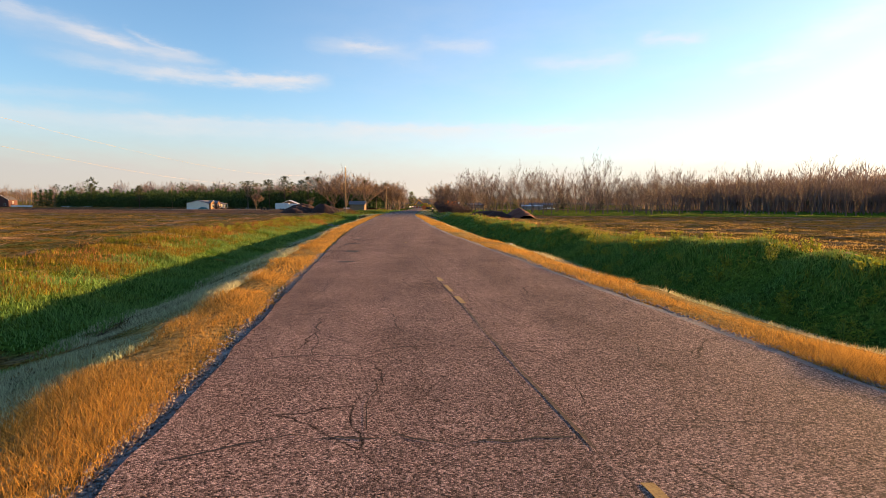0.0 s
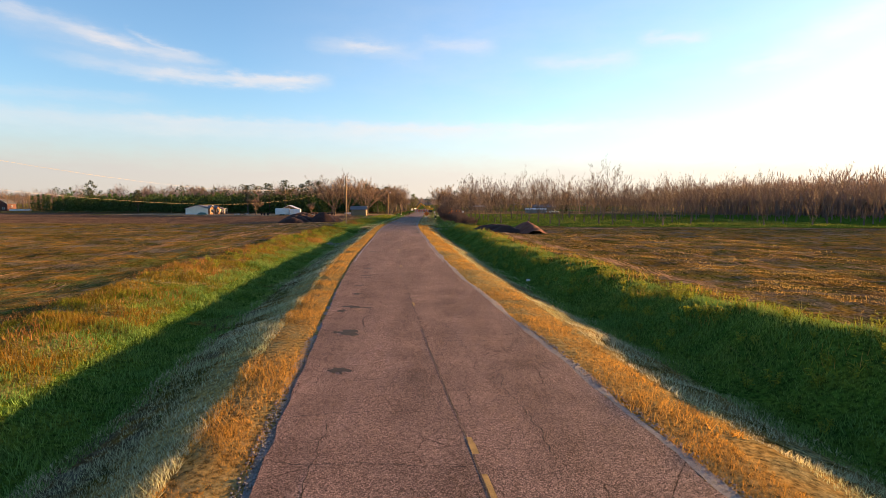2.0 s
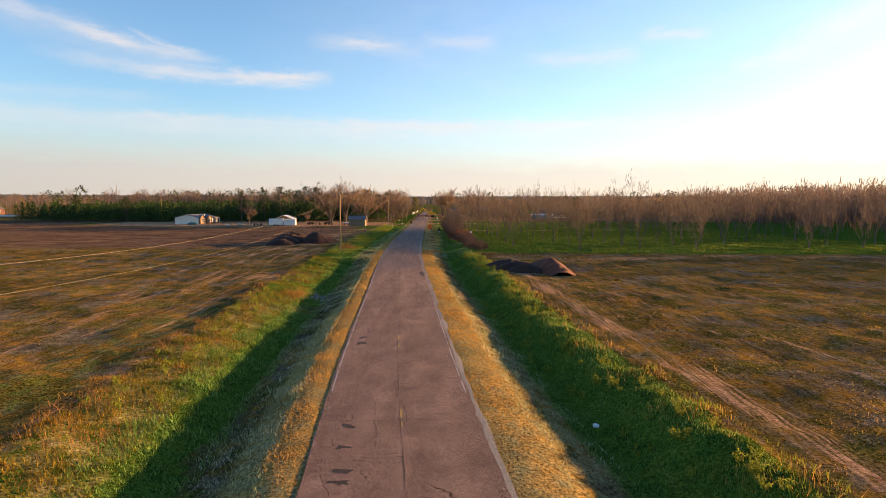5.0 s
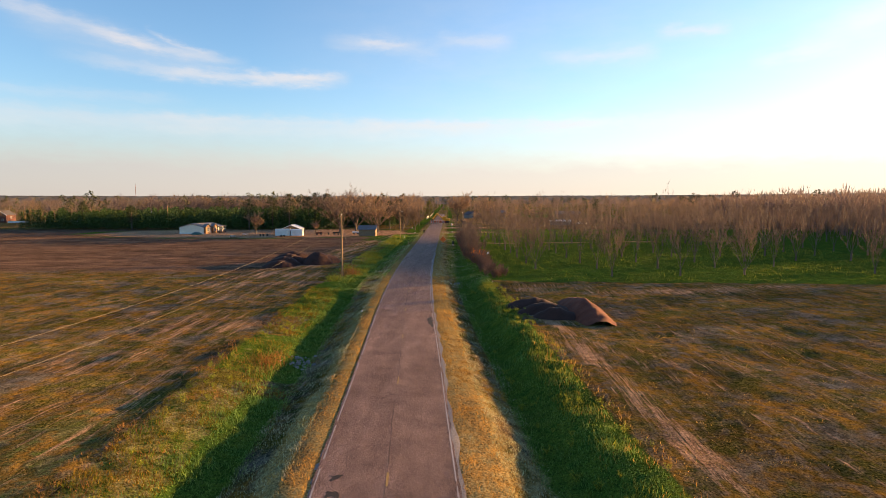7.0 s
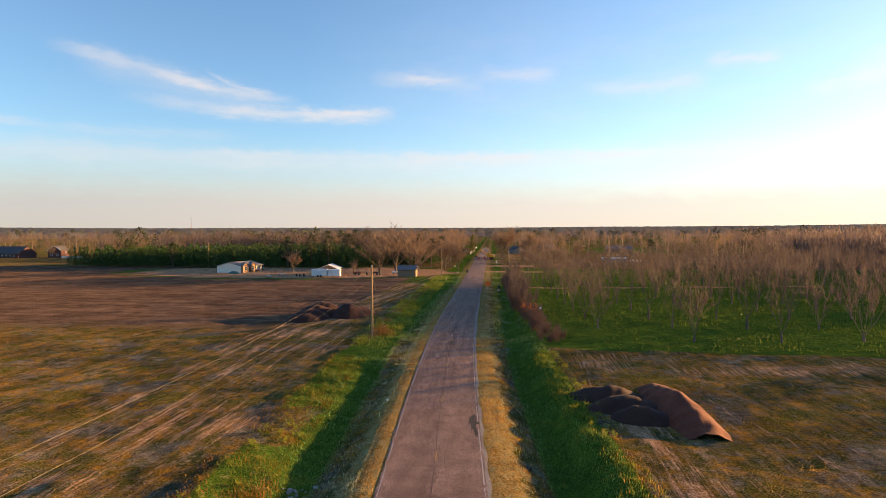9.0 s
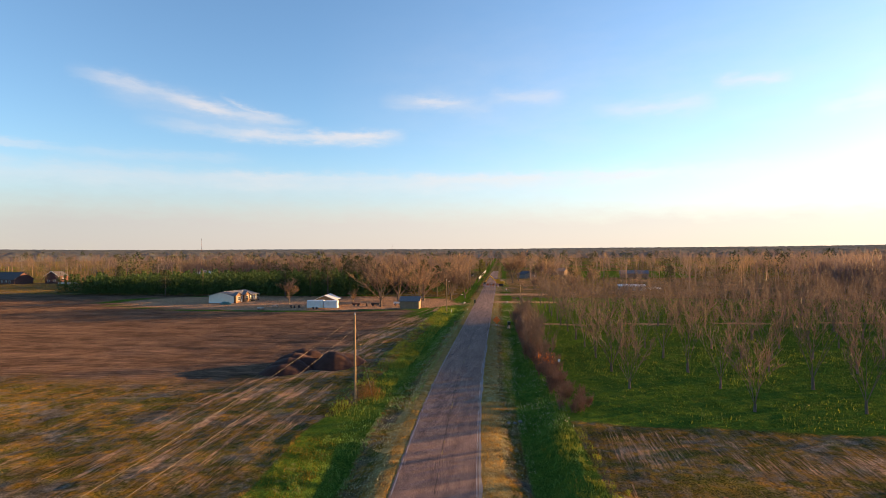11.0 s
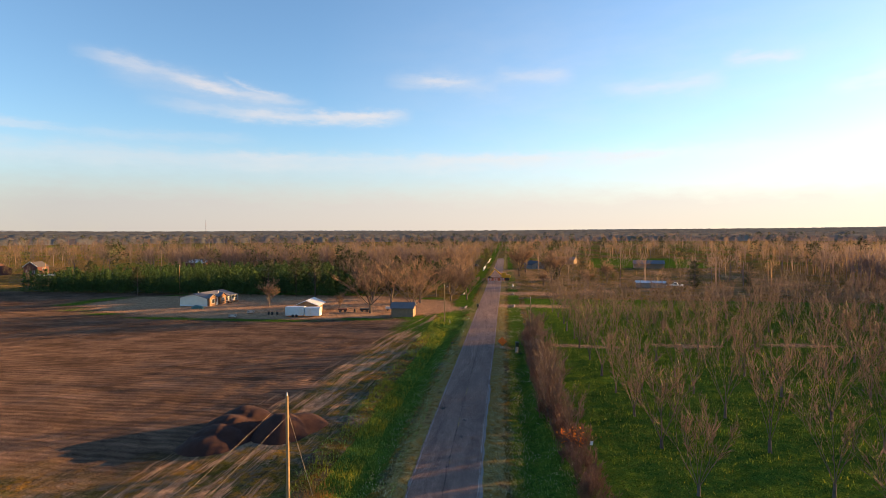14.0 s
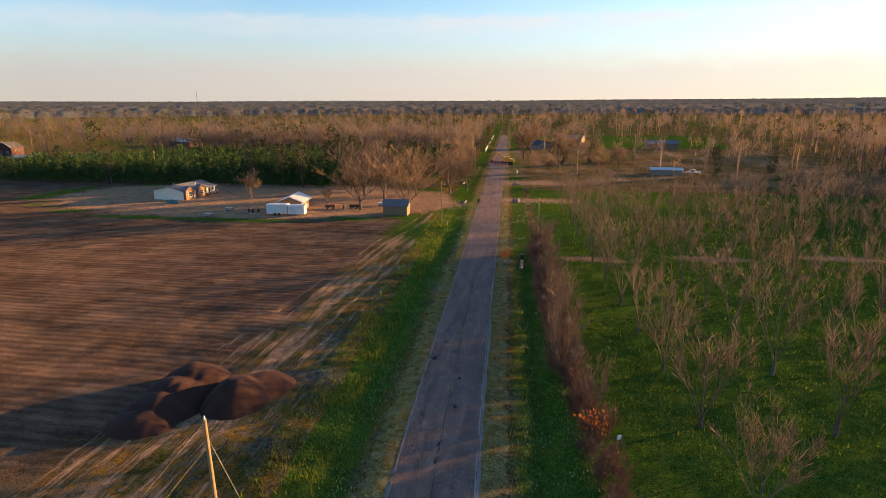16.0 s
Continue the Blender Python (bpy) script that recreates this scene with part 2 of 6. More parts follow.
    c = blend(edge(sep.outputs[1], n2.outputs[0], 1.1), c, straw)
    along = noise_tex(1.0, 8, (5.5, 0.22, 1.0))
    c = blend(edge(sep.outputs[2], along.outputs[0], 2.2), c, soil)
    c = scaled(c, tone(n3.outputs[0], 0.34, 0.66, 0.30, 1.70))
    l.new(scaled(c, tone(n4.outputs[0], 0.3, 0.7, 0.70, 1.20)), p.inputs["Base Color"])
    b = n.new("ShaderNodeBump")
    b.inputs["Strength"].default_value = 0.75
    b.inputs["Distance"].default_value = 0.11
    mixh = n.new("ShaderNodeMath")
    mixh.operation = "ADD"
    l.new(n3.outputs[0], mixh.inputs[0])
    l.new(n2.outputs[0], mixh.inputs[1])
    l.new(mixh.outputs[0], b.inputs["Height"])
    l.new(b.outputs[0], p.inputs["Normal"])
    return m


def road_material():
    m, n, l, p = nodes_of("worn_chip_seal")
    p.inputs["Roughness"].default_value = 0.95
    p.inputs["Diffuse Roughness"].default_value = 0.4
    p.inputs["Specular IOR Level"].default_value = 0.06
    co = n.new("ShaderNodeTexCoord")
    vor = n.new("ShaderNodeTexVoronoi")
    vor.inputs["Scale"].default_value = 88
    l.new(co.outputs["Object"], vor.inputs["Vector"])
    grain = n.new("ShaderNodeSeparateColor")
    l.new(vor.outputs["Color"], grain.inputs[0])
    stones = n.new("ShaderNodeValToRGB")
    e = stones.color_ramp.elements
    e[0].position, e[0].color = 0.0, (0.02, 0.014, 0.013, 1)
    e[1].position, e[1].color = 1.0, (0.55, 0.375, 0.32, 1)
    mid = e.new(0.62)
    mid.color = (0.22, 0.138, 0.116, 1)
    l.new(grain.outputs[0], stones.inputs[0])
    mp = n.new("ShaderNodeMapping")
    mp.inputs["Scale"].default_value = (0.9, 0.09, 1)
    l.new(co.outputs["Object"], mp.inputs[0])
    wear = n.new("ShaderNodeTexNoise")
    wear.inputs["Scale"].default_value = 1.0
    wear.inputs["Detail"].default_value = 5
    l.new(mp.outputs[0], wear.inputs["Vector"])
    spots = n.new("ShaderNodeTexNoise")
    spots.inputs["Scale"].default_value = 0.7
    spots.inputs["Detail"].default_value = 6
    l.new(co.outputs["Object"], spots.inputs["Vector"])
    add = n.new("ShaderNodeMath")
    add.operation = "ADD"
    l.new(wear.outputs[0], add.inputs[0])
    l.new(spots.outputs[0], add.inputs[1])
    tone = n.new("ShaderNodeMapRange")
    tone.inputs["From Min"].default_value, tone.inputs["From Max"].default_value = 0.7, 1.3
    tone.inputs["To Min"].default_value, tone.inputs["To Max"].default_value = 0.68, 1.22
    l.new(add.outputs[0], tone.inputs["Value"])
    sc = n.new("ShaderNodeVectorMath")
    sc.operation = "SCALE"
    l.new(stones.outputs[0], sc.inputs[0])
    l.new(tone.outputs[0], sc.inputs["Scale"])
    # clusters of stones, and hairline cracks where the seal is tired
    clot = n.new("ShaderNodeTexNoise")
    clot.inputs["Scale"].default_value = 14.0
    clot.inputs["Detail"].default_value = 4
    l.new(co.outputs["Object"], clot.inputs["Vector"])
    ct = n.new("ShaderNodeMapRange")
    ct.inputs["From Min"].default_value, ct.inputs["From Max"].default_value = 0.3, 0.7
    ct.inputs["To Min"].default_value, ct.inputs["To Max"].default_value = 0.85, 1.15
    l.new(clot.outputs[0], ct.inputs["Value"])
    bend = n.new("ShaderNodeMix")
    bend.data_type = "VECTOR"
    bend.inputs[0].default_value = 0.14
    warp = n.new("ShaderNodeTexNoise")
    warp.inputs["Scale"].default_value = 2.2
    warp.inputs["Detail"].default_value = 5
    l.new(co.outputs["Object"], warp.inputs["Vector"])
    l.new(co.outputs["Object"], bend.inputs[4])
    l.new(warp.outputs["Color"], bend.inputs[5])
    cells = n.new("ShaderNodeTexVoronoi")
    cells.feature = "DISTANCE_TO_EDGE"
    cells.inputs["Scale"].default_value = 0.75
    l.new(bend.outputs[1], cells.inputs["Vector"])
    line = n.new("ShaderNodeMapRange")
    line.inputs["From Min"].default_value, line.inputs["From Max"].default_value = 0.001, 0.006
    line.inputs["To Min"].default_value, line.inputs["To Max"].default_value = 0.85, 0.0
    l.new(cells.outputs["Distance"], line.inputs["Value"])
    worn = n.new("ShaderNodeMapRange")
    worn.inputs["From Min"].default_value, worn.inputs["From Max"].default_value = 0.46, 0.56
    l.new(spots.outputs[0], worn.inputs["Value"])
    hair = n.new("ShaderNodeMath")
    hair.operation = "MULTIPLY"
    l.new(line.outputs[0], hair.inputs[0])
    l.new(worn.outputs[0], hair.inputs[1])
    keep = n.new("ShaderNodeMath")
    keep.operation = "SUBTRACT"
    keep.inputs[0].default_value = 1.0
    l.new(hair.outputs[0], keep.inputs[1])
    both = n.new("ShaderNodeMath")
    both.operation = "MULTIPLY"
    l.new(ct.outputs[0], both.inputs[0])
    l.new(keep.outputs[0], both.inputs[1])
    sc2 = n.new("ShaderNodeVectorMath")
    sc2.operation = "SCALE"
    l.new(sc.outputs[0], sc2.inputs[0])
    l.new(both.outputs[0], sc2.inputs["Scale"])
    l.new(sc2.outputs[0], p.inputs["Base Color"])
    b = n.new("ShaderNodeBump")
    b.inputs["Strength"].default_value = 0.75
    b.inputs["Distance"].default_value = 0.014
    dome = n.new("ShaderNodeMath")
    dome.operation = "MULTIPLY_ADD"
    dome.inputs[1].default_value = -0.9
    l.new(vor.outputs["Distance"], dome.inputs[0])
    l.new(grain.outputs[1], dome.inputs[2])
    l.new(dome.outputs[0], b.inputs["Height"])
    l.new(b.outputs[0], p.inputs["Normal"])
    return m


M_GROUND = ground_material()
M_ROAD = road_material()
M_TAR = plain("crack_shadow_tar", (0.018, 0.014, 0.013), 0.9, vary=0.3)
M_SEAM = plain("dirt_filled_seam", (0.060, 0.040, 0.031), 0.95, vary=0.4, scale=3)
M_PATCH = plain("dark_asphalt_patch", (0.026, 0.021, 0.021), 0.85, vary=0.4, scale=6, bump=0.5, bump_scale=90)
M_YELLOW = plain("faded_yellow_line_paint", (0.30, 0.185, 0.06), 0.8, vary=0.5, scale=5, bump_scale=60)
M_WHITE_LINE = plain("worn_white_line_paint", (0.30, 0.26, 0.25), 0.8, vary=0.45, scale=4, bump_scale=60)
M_GRAVEL = plain("loose_edge_gravel", (0.20, 0.178, 0.172), 0.95, vary=0.5, scale=14, bump=0.9, bump_scale=70)
M_STRAW = leafy("dry_straw_grass", (0.45, 0.235, 0.046), spread=0.7, other=(0.31, 0.175, 0.045))
M_GREY_GRASS = leafy("pale_winter_grass", (0.44, 0.40, 0.26), other=(0.29, 0.31, 0.16))
# Green grass again, darkened in colour for the shade on the orchard floor.
M_ORCHARD = leafy("orchard_floor_grass", through_light=0.25, colour=(0.052, 0.115, 0.014), other=(0.115, 0.150, 0.016))
# Sunlit copy of the ditch grass: the sun's yellow is in its colour.
M_BANK = leafy("bank_grass_sun_yellow", through_light=0.3, colour=(0.085, 0.125, 0.006), other=(0.190, 0.105, 0.010))
# Bluer, brighter green, coloured after the skylit shade of the ditch.
M_GREEN = leafy("fresh_green_grass", through_light=0.28, colour=(0.105, 0.205, 0.046), other=(0.150, 0.215, 0.040))
M_WEED = leafy("yellow_flowering_weed", through_light=0.35, colour=(0.21, 0.21, 0.02), other=(0.11, 0.15, 0.018))
M_RUST_GRASS = leafy("rusty_dead_grass", (0.27, 0.115, 0.030), other=(0.19, 0.105, 0.030))
M_BARK = plain("grey_brown_bark", (0.105, 0.080, 0.066), 0.95, vary=0.35, scale=2.0, bump=0.6, bump_scale=14, per_object=0.2)
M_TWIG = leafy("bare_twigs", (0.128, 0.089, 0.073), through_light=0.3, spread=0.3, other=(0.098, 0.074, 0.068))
# Haze over the far woods is put into M_FAR_TWIG as a purple-grey tint.
M_FAR_TWIG = leafy("far_twigs_haze_tint", (0.148, 0.108, 0.098), through_light=0.45, spread=0.18, other=(0.114, 0.090, 0.092))
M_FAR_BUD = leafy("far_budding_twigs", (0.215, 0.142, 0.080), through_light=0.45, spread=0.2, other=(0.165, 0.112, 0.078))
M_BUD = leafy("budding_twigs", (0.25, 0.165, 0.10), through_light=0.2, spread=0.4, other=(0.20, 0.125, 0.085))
M_BRAMBLE = leafy("red_brown_bramble_stems", (0.130, 0.072, 0.060), through_light=0.15, spread=0.45, other=(0.180, 0.098, 0.072))
M_PINE = leafy("pine_needles", (0.024, 0.058, 0.016), through_light=0.04, spread=0.5, other=(0.050, 0.088, 0.017))
M_OLD_PINE = leafy("old_pine_needles", (0.024, 0.036, 0.014), through_light=0.06, spread=0.55, other=(0.052, 0.056, 0.018))
M_OLIVE = leafy("olive_evergreen_leaves", (0.075, 0.085, 0.015), through_light=0.2, spread=0.5, other=(0.11, 0.11, 0.02))
M_FIELD_STRAW = leafy("faded_field_stubble", (0.38, 0.225, 0.065), through_light=0.5, other=(0.25, 0.18, 0.05))
M_RED_SOIL = plain("dumped_red_soil", (0.115, 0.031, 0.017), 0.95, vary=0.45, scale=1.2, bump=1.0, bump_scale=9)
# Canopy base colour greyed to carry the haze of distance.
M_FAR = plain("far_tree_canopy", (0.115, 0.115, 0.105), 1.0, vary=0.5, scale=0.02, bump=0, spec=0.0)
M_SOIL = plain("dumped_dark_soil", (0.036, 0.0145, 0.0115), 0.95, vary=0.45, scale=1.2, bump=1.0, bump_scale=9)
M_WOOD_POLE = plain("weathered_pole_wood", (0.26, 0.17, 0.09), 0.9, vary=0.3, scale=3, bump=0.4, bump_scale=25)
M_WIRE = plain("weathered_wire", (0.30, 0.25, 0.19), 0.9, metal=0.0, vary=0.1, bump=0)
M_SIDING = plain("cream_vinyl_siding", (0.62, 0.57, 0.50), 0.6, vary=0.12, scale=0.8, bump=0.1)
M_WHITE = plain("white_painted_metal", (0.56, 0.58, 0.61), 0.5, vary=0.15, scale=0.9, bump=0.05)
M_ROOF = plain("grey_shingle_roof", (0.13, 0.125, 0.14), 0.85, vary=0.25, scale=2, bump=0.4, bump_scale=18)
M_TIN = plain("galvanised_tin_roof", (0.55, 0.55, 0.56), 0.45, metal=0.4, vary=0.25, scale=1.2, bump=0.1)
M_PLANK = plain("weathered_barn_planks", (0.20, 0.135, 0.09), 0.9, vary=0.35, scale=2, bump=0.4, bump_scale=20)
M_DARK = plain("dark_opening", (0.03, 0.028, 0.028), 0.8, vary=0.2, bump=0)
M_DARK_ROOF = plain("dark_shingle_roof", (0.06, 0.056, 0.064), 0.9, vary=0.25, scale=2, bump=0.4, bump_scale=18)
M_BRICK = plain("red_brick_wall", (0.075, 0.032, 0.030), 0.85, vary=0.3, scale=2, bump=0.3)
M_YELLOW_STEEL = plain("yellow_machine_paint", (0.52, 0.27, 0.02), 0.5, vary=0.2, scale=2, bump=0.05)
M_RUST = plain("rusty_steel", (0.16, 0.06, 0.035), 0.8, vary=0.4, scale=4, bump=0.4)
M_ORANGE = plain("orange_sign_face", (0.80, 0.14, 0.02), 0.5, vary=0.06, bump=0)
M_PLASTIC = plain("dark_green_plastic", (0.02, 0.035, 0.025), 0.5, vary=0.2, bump=0.05)
# Skyline haze painted in as a dim grey glow of the surface.
M_BACKDROP, _n, _l, _p = nodes_of("haze_glow")
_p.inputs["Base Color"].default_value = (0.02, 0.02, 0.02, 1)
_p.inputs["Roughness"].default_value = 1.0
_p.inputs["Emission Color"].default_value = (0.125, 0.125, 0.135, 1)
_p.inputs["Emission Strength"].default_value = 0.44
M_TAN_DOOR = plain("brown_stained_trim", (0.20, 0.10, 0.05), 0.7, vary=0.25, scale=2, bump=0.2)
M_OLD_CONCRETE = plain("stained_old_concrete", (0.20, 0.18, 0.16), 0.9, vary=0.35, scale=2, bump=0.3)
M_TARP = plain("blue_green_tarpaulin", (0.03, 0.10, 0.10), 0.6, vary=0.3, scale=2, bump=0.3, bump_scale=6)
M_STONE = plain("grey_riprap_stone", (0.20, 0.19, 0.19), 0.9, vary=0.4, scale=3, bump=0.5, bump_scale=12, per_object=0.4)
M_CONCRETE = plain("pale_concrete", (0.55, 0.52, 0.48), 0.85, vary=0.2, scale=1.5, bump=0.2)
M_RED = plain("red_litter_plastic", (0.55, 0.04, 0.05), 0.4, vary=0.1, bump=0)
M_ORANGE_SPOT = leafy("orange_spot_leaves", (0.75, 0.20, 0.03), through_light=0.5, spread=0.4, other=(0.55, 0.16, 0.03))
M_GLASS, _n, _l, _p = nodes_of("window_glass")
_p.inputs["Base Color"].default_value = (0.03, 0.035, 0.04, 1)
_p.inputs["Roughness"].default_value = 0.08


# ---- building helpers ----
def part(name, bm, material, parent=None, label=""):
    """Links a bmesh as one mesh object under a thing or a part."""
    me = bpy.data.meshes.new(name)
    bm.to_mesh(me)
    bm.free()
    me.materials.append(material)
    ob = new(name, me)
    if parent is not None:
        ob.parent = parent
    if label:
        ob["label"] = label
    return ob


def thing(name, m, label, category, group="", kind=""):
    ob = new(name)
    ob.empty_display_size = 0.3
    ob.matrix_world = m
    return tagged(ob, label, category, group, kind)


def box(bm, size, centre, rot=(0, 0, 0), bevel=0.0):
    r = bmesh.ops.create_cube(bm, size=1.0, matrix=pose(*centre, *rot) @ Matrix.Diagonal((*size, 1)))
    if bevel:
        edges = {e for v in r["verts"] for e in v.link_edges}
        bmesh.ops.bevel(bm, geom=list(edges), offset=bevel, segments=1, affect="EDGES")
    return bm


def boxed(size, centre, rot=(0, 0, 0), bevel=0.0):
    return box(bmesh.new(), size, centre, rot, bevel)


def tube(bm, a, b, r1, r2, sides=8):
    a, b = Vector(a), Vector(b)
    d = b - a
    q = d.to_track_quat("Z", "Y").to_matrix().to_4x4()
    bmesh.ops.create_cone(bm, cap_ends=True, segments=sides, radius1=r1, radius2=r2, depth=d.length,
                          matrix=Matrix.Translation((a + b) / 2) @ q)
    return bm


def prism(points, lo, hi, along="y"):
    """A solid with the outline points, drawn out from lo to hi along an axis."""
    bm = bmesh.new()
    def at(p, d):
        return (p[0], d, p[1]) if along == "y" else (d, p[0], p[1])
    a = [bm.verts.new(at(p, lo)) for p in points]
    b = [bm.verts.new(at(p, hi)) for p in points]
    k = len(points)
    for i in range(k):
        bm.faces.new((a[i], a[(i + 1) % k], b[(i + 1) % k], b[i]))
    bm.faces.new(a[::-1])
    bm.faces.new(b)
    bmesh.ops.recalc_face_normals(bm, faces=bm.faces)
    return bm


def raw_mesh(name, verts, faces, material):
    """A mesh from arrays: verts (n, 3), faces (m, 3) or (m, 4)."""
    verts, faces = np.asarray(verts, np.float32), np.asarray(faces, np.int32)
    me = bpy.data.meshes.new(name)
    k = faces.shape[1]
    me.vertices.add(len(verts))
    me.vertices.foreach_set("co", verts.ravel())
    me.loops.add(faces.size)
    me.loops.foreach_set("vertex_index", faces.ravel())
    me.polygons.add(len(faces))
    me.polygons.foreach_set("loop_start", np.arange(0, faces.size, k, dtype=np.int32))
    me.materials.append(material)
    me.update(calc_edges=True)
    return me


def smooth(me):
    me.polygons.foreach_set("use_smooth", np.ones(len(me.polygons), dtype=bool))
    return me


# ---- the lie of the land ----
CENTRE_Y = [-400, -30, 9, 15, 21.4, 30.8, 37, 48.6, 57, 72, 86, 104, 123.6, 143.7, 179, 225, 310, 545, 900, 3000]
CENTRE_X = [54, 6.4, 0.5, -0.4, -1.44, -2.75, -3.65, -4.93, -5.7, -7.15, -8.65, -10.1, -11.35, -12.25, -13.6, -15.6, -19.0, -28.5, -43, -130]
HALF = 3.03


def centre(y):
    """The road's middle line: a gently bending country road."""
    y = np.asarray(y, float)
    out = 0.0
    for o in (-9, -4.5, 0, 4.5, 9):
        out = out + np.interp(y + o, CENTRE_Y, CENTRE_X)
    return out / 5


def waves(x, y, f, seed):
    """Cheap smooth unevenness, about -1 to 1."""
    r = np.random.RandomState(seed)
    out = 0
    for _ in range(7):
        a, k, ph = r.uniform(0, 2 * math.pi), f * r.uniform(0.5, 1.7), r.uniform(0, 7)
        out = out + np.sin((x * math.cos(a) + y * math.sin(a)) * k + ph)
    return out / 3.5


def step(a, b, v):
    t = np.clip((v - a) / (b - a), 0, 1)
    return t * t * (3 - 2 * t)


LEFT_D = [-60, -30, -16, -13.2, -12.4, -11.2, -9.5, -8.0, -7.4, -6.6, -5.8, -5.0, -4.2, -3.7, -3.2, -3.0, 0]
LEFT_Z = [-0.25, -0.2, -0.12, -0.02, -0.04, -0.18, -0.55, -0.90, -0.97, -0.84, -0.58, -0.30, -0.04, 0.0, -0.01, -0.03, -0.02]
RIGHT_D = [0, 3.0, 3.2, 3.7, 4.8, 6.2, 7.3, 8.1, 9.0, 10.0, 10.8, 12.0, 15, 30, 60]
RIGHT_Z = [-0.02, -0.03, -0.01, -0.01, -0.16, -0.66, -1.06, -1.10, -0.68, -0.08, 0.12, 0.10, -0.02, -0.15, -0.2]


def height(x, y):
    x, y = np.asarray(x, float), np.asarray(y, float)
    d = x - centre(y)
    z = np.where(d < 0, np.interp(d, LEFT_D, LEFT_Z), np.interp(d, RIGHT_D, RIGHT_Z))
    # ditches shallow off: at the field entrance on the left, past the hedge on the right
    left_deep = 1 - 0.85 * (step(93, 99, y) - step(110, 118, y)) - 0.45 * step(110, 118, y) - 0.42 * step(180, 225, y)
    right_deep = 1 - 0.55 * step(100, 112, y) - 0.42 * step(165, 200, y)
    deep = np.where(d < 0, left_deep, right_deep)
    z = np.where(z < -0.05, -0.05 + (z + 0.05) * deep, z)
    z = np.where(z > 0.03, z * (1 - step(150, 185, y)), z)
    z = z - 0.03 * np.exp(-((d + 3.2) / 0.30) ** 2) * step(20, 11, y)
    off = step(3.4, 5.5, np.abs(d))
    near = 1 / (1 + np.maximum(0, np.hypot(x, y) - 150) / 150)
    bump = 0.08 * waves(x, y, 0.9, 3) + 0.06 * waves(x, y, 2.6, 5)
    crest = (1 - step(150, 185, y)) * np.exp(-((d - 11.0) / 1.1) ** 2) + 0.7 * np.exp(-((d + 13.0) / 1.3) ** 2)
    z = z + off * near * (bump + crest * (0.20 * waves(x, y, 0.8, 9) + 0.10 * waves(x, y, 2.1, 10) + 0.12 * step(40, 20, y) * (d > 0)))
    far = np.maximum(0, np.hypot(x, y - 100) - 420)
    z = z + 0.0150 * far * far / (far + 500)
    return z - 0.03 * (1 - off) * (np.abs(d) < 2.9)


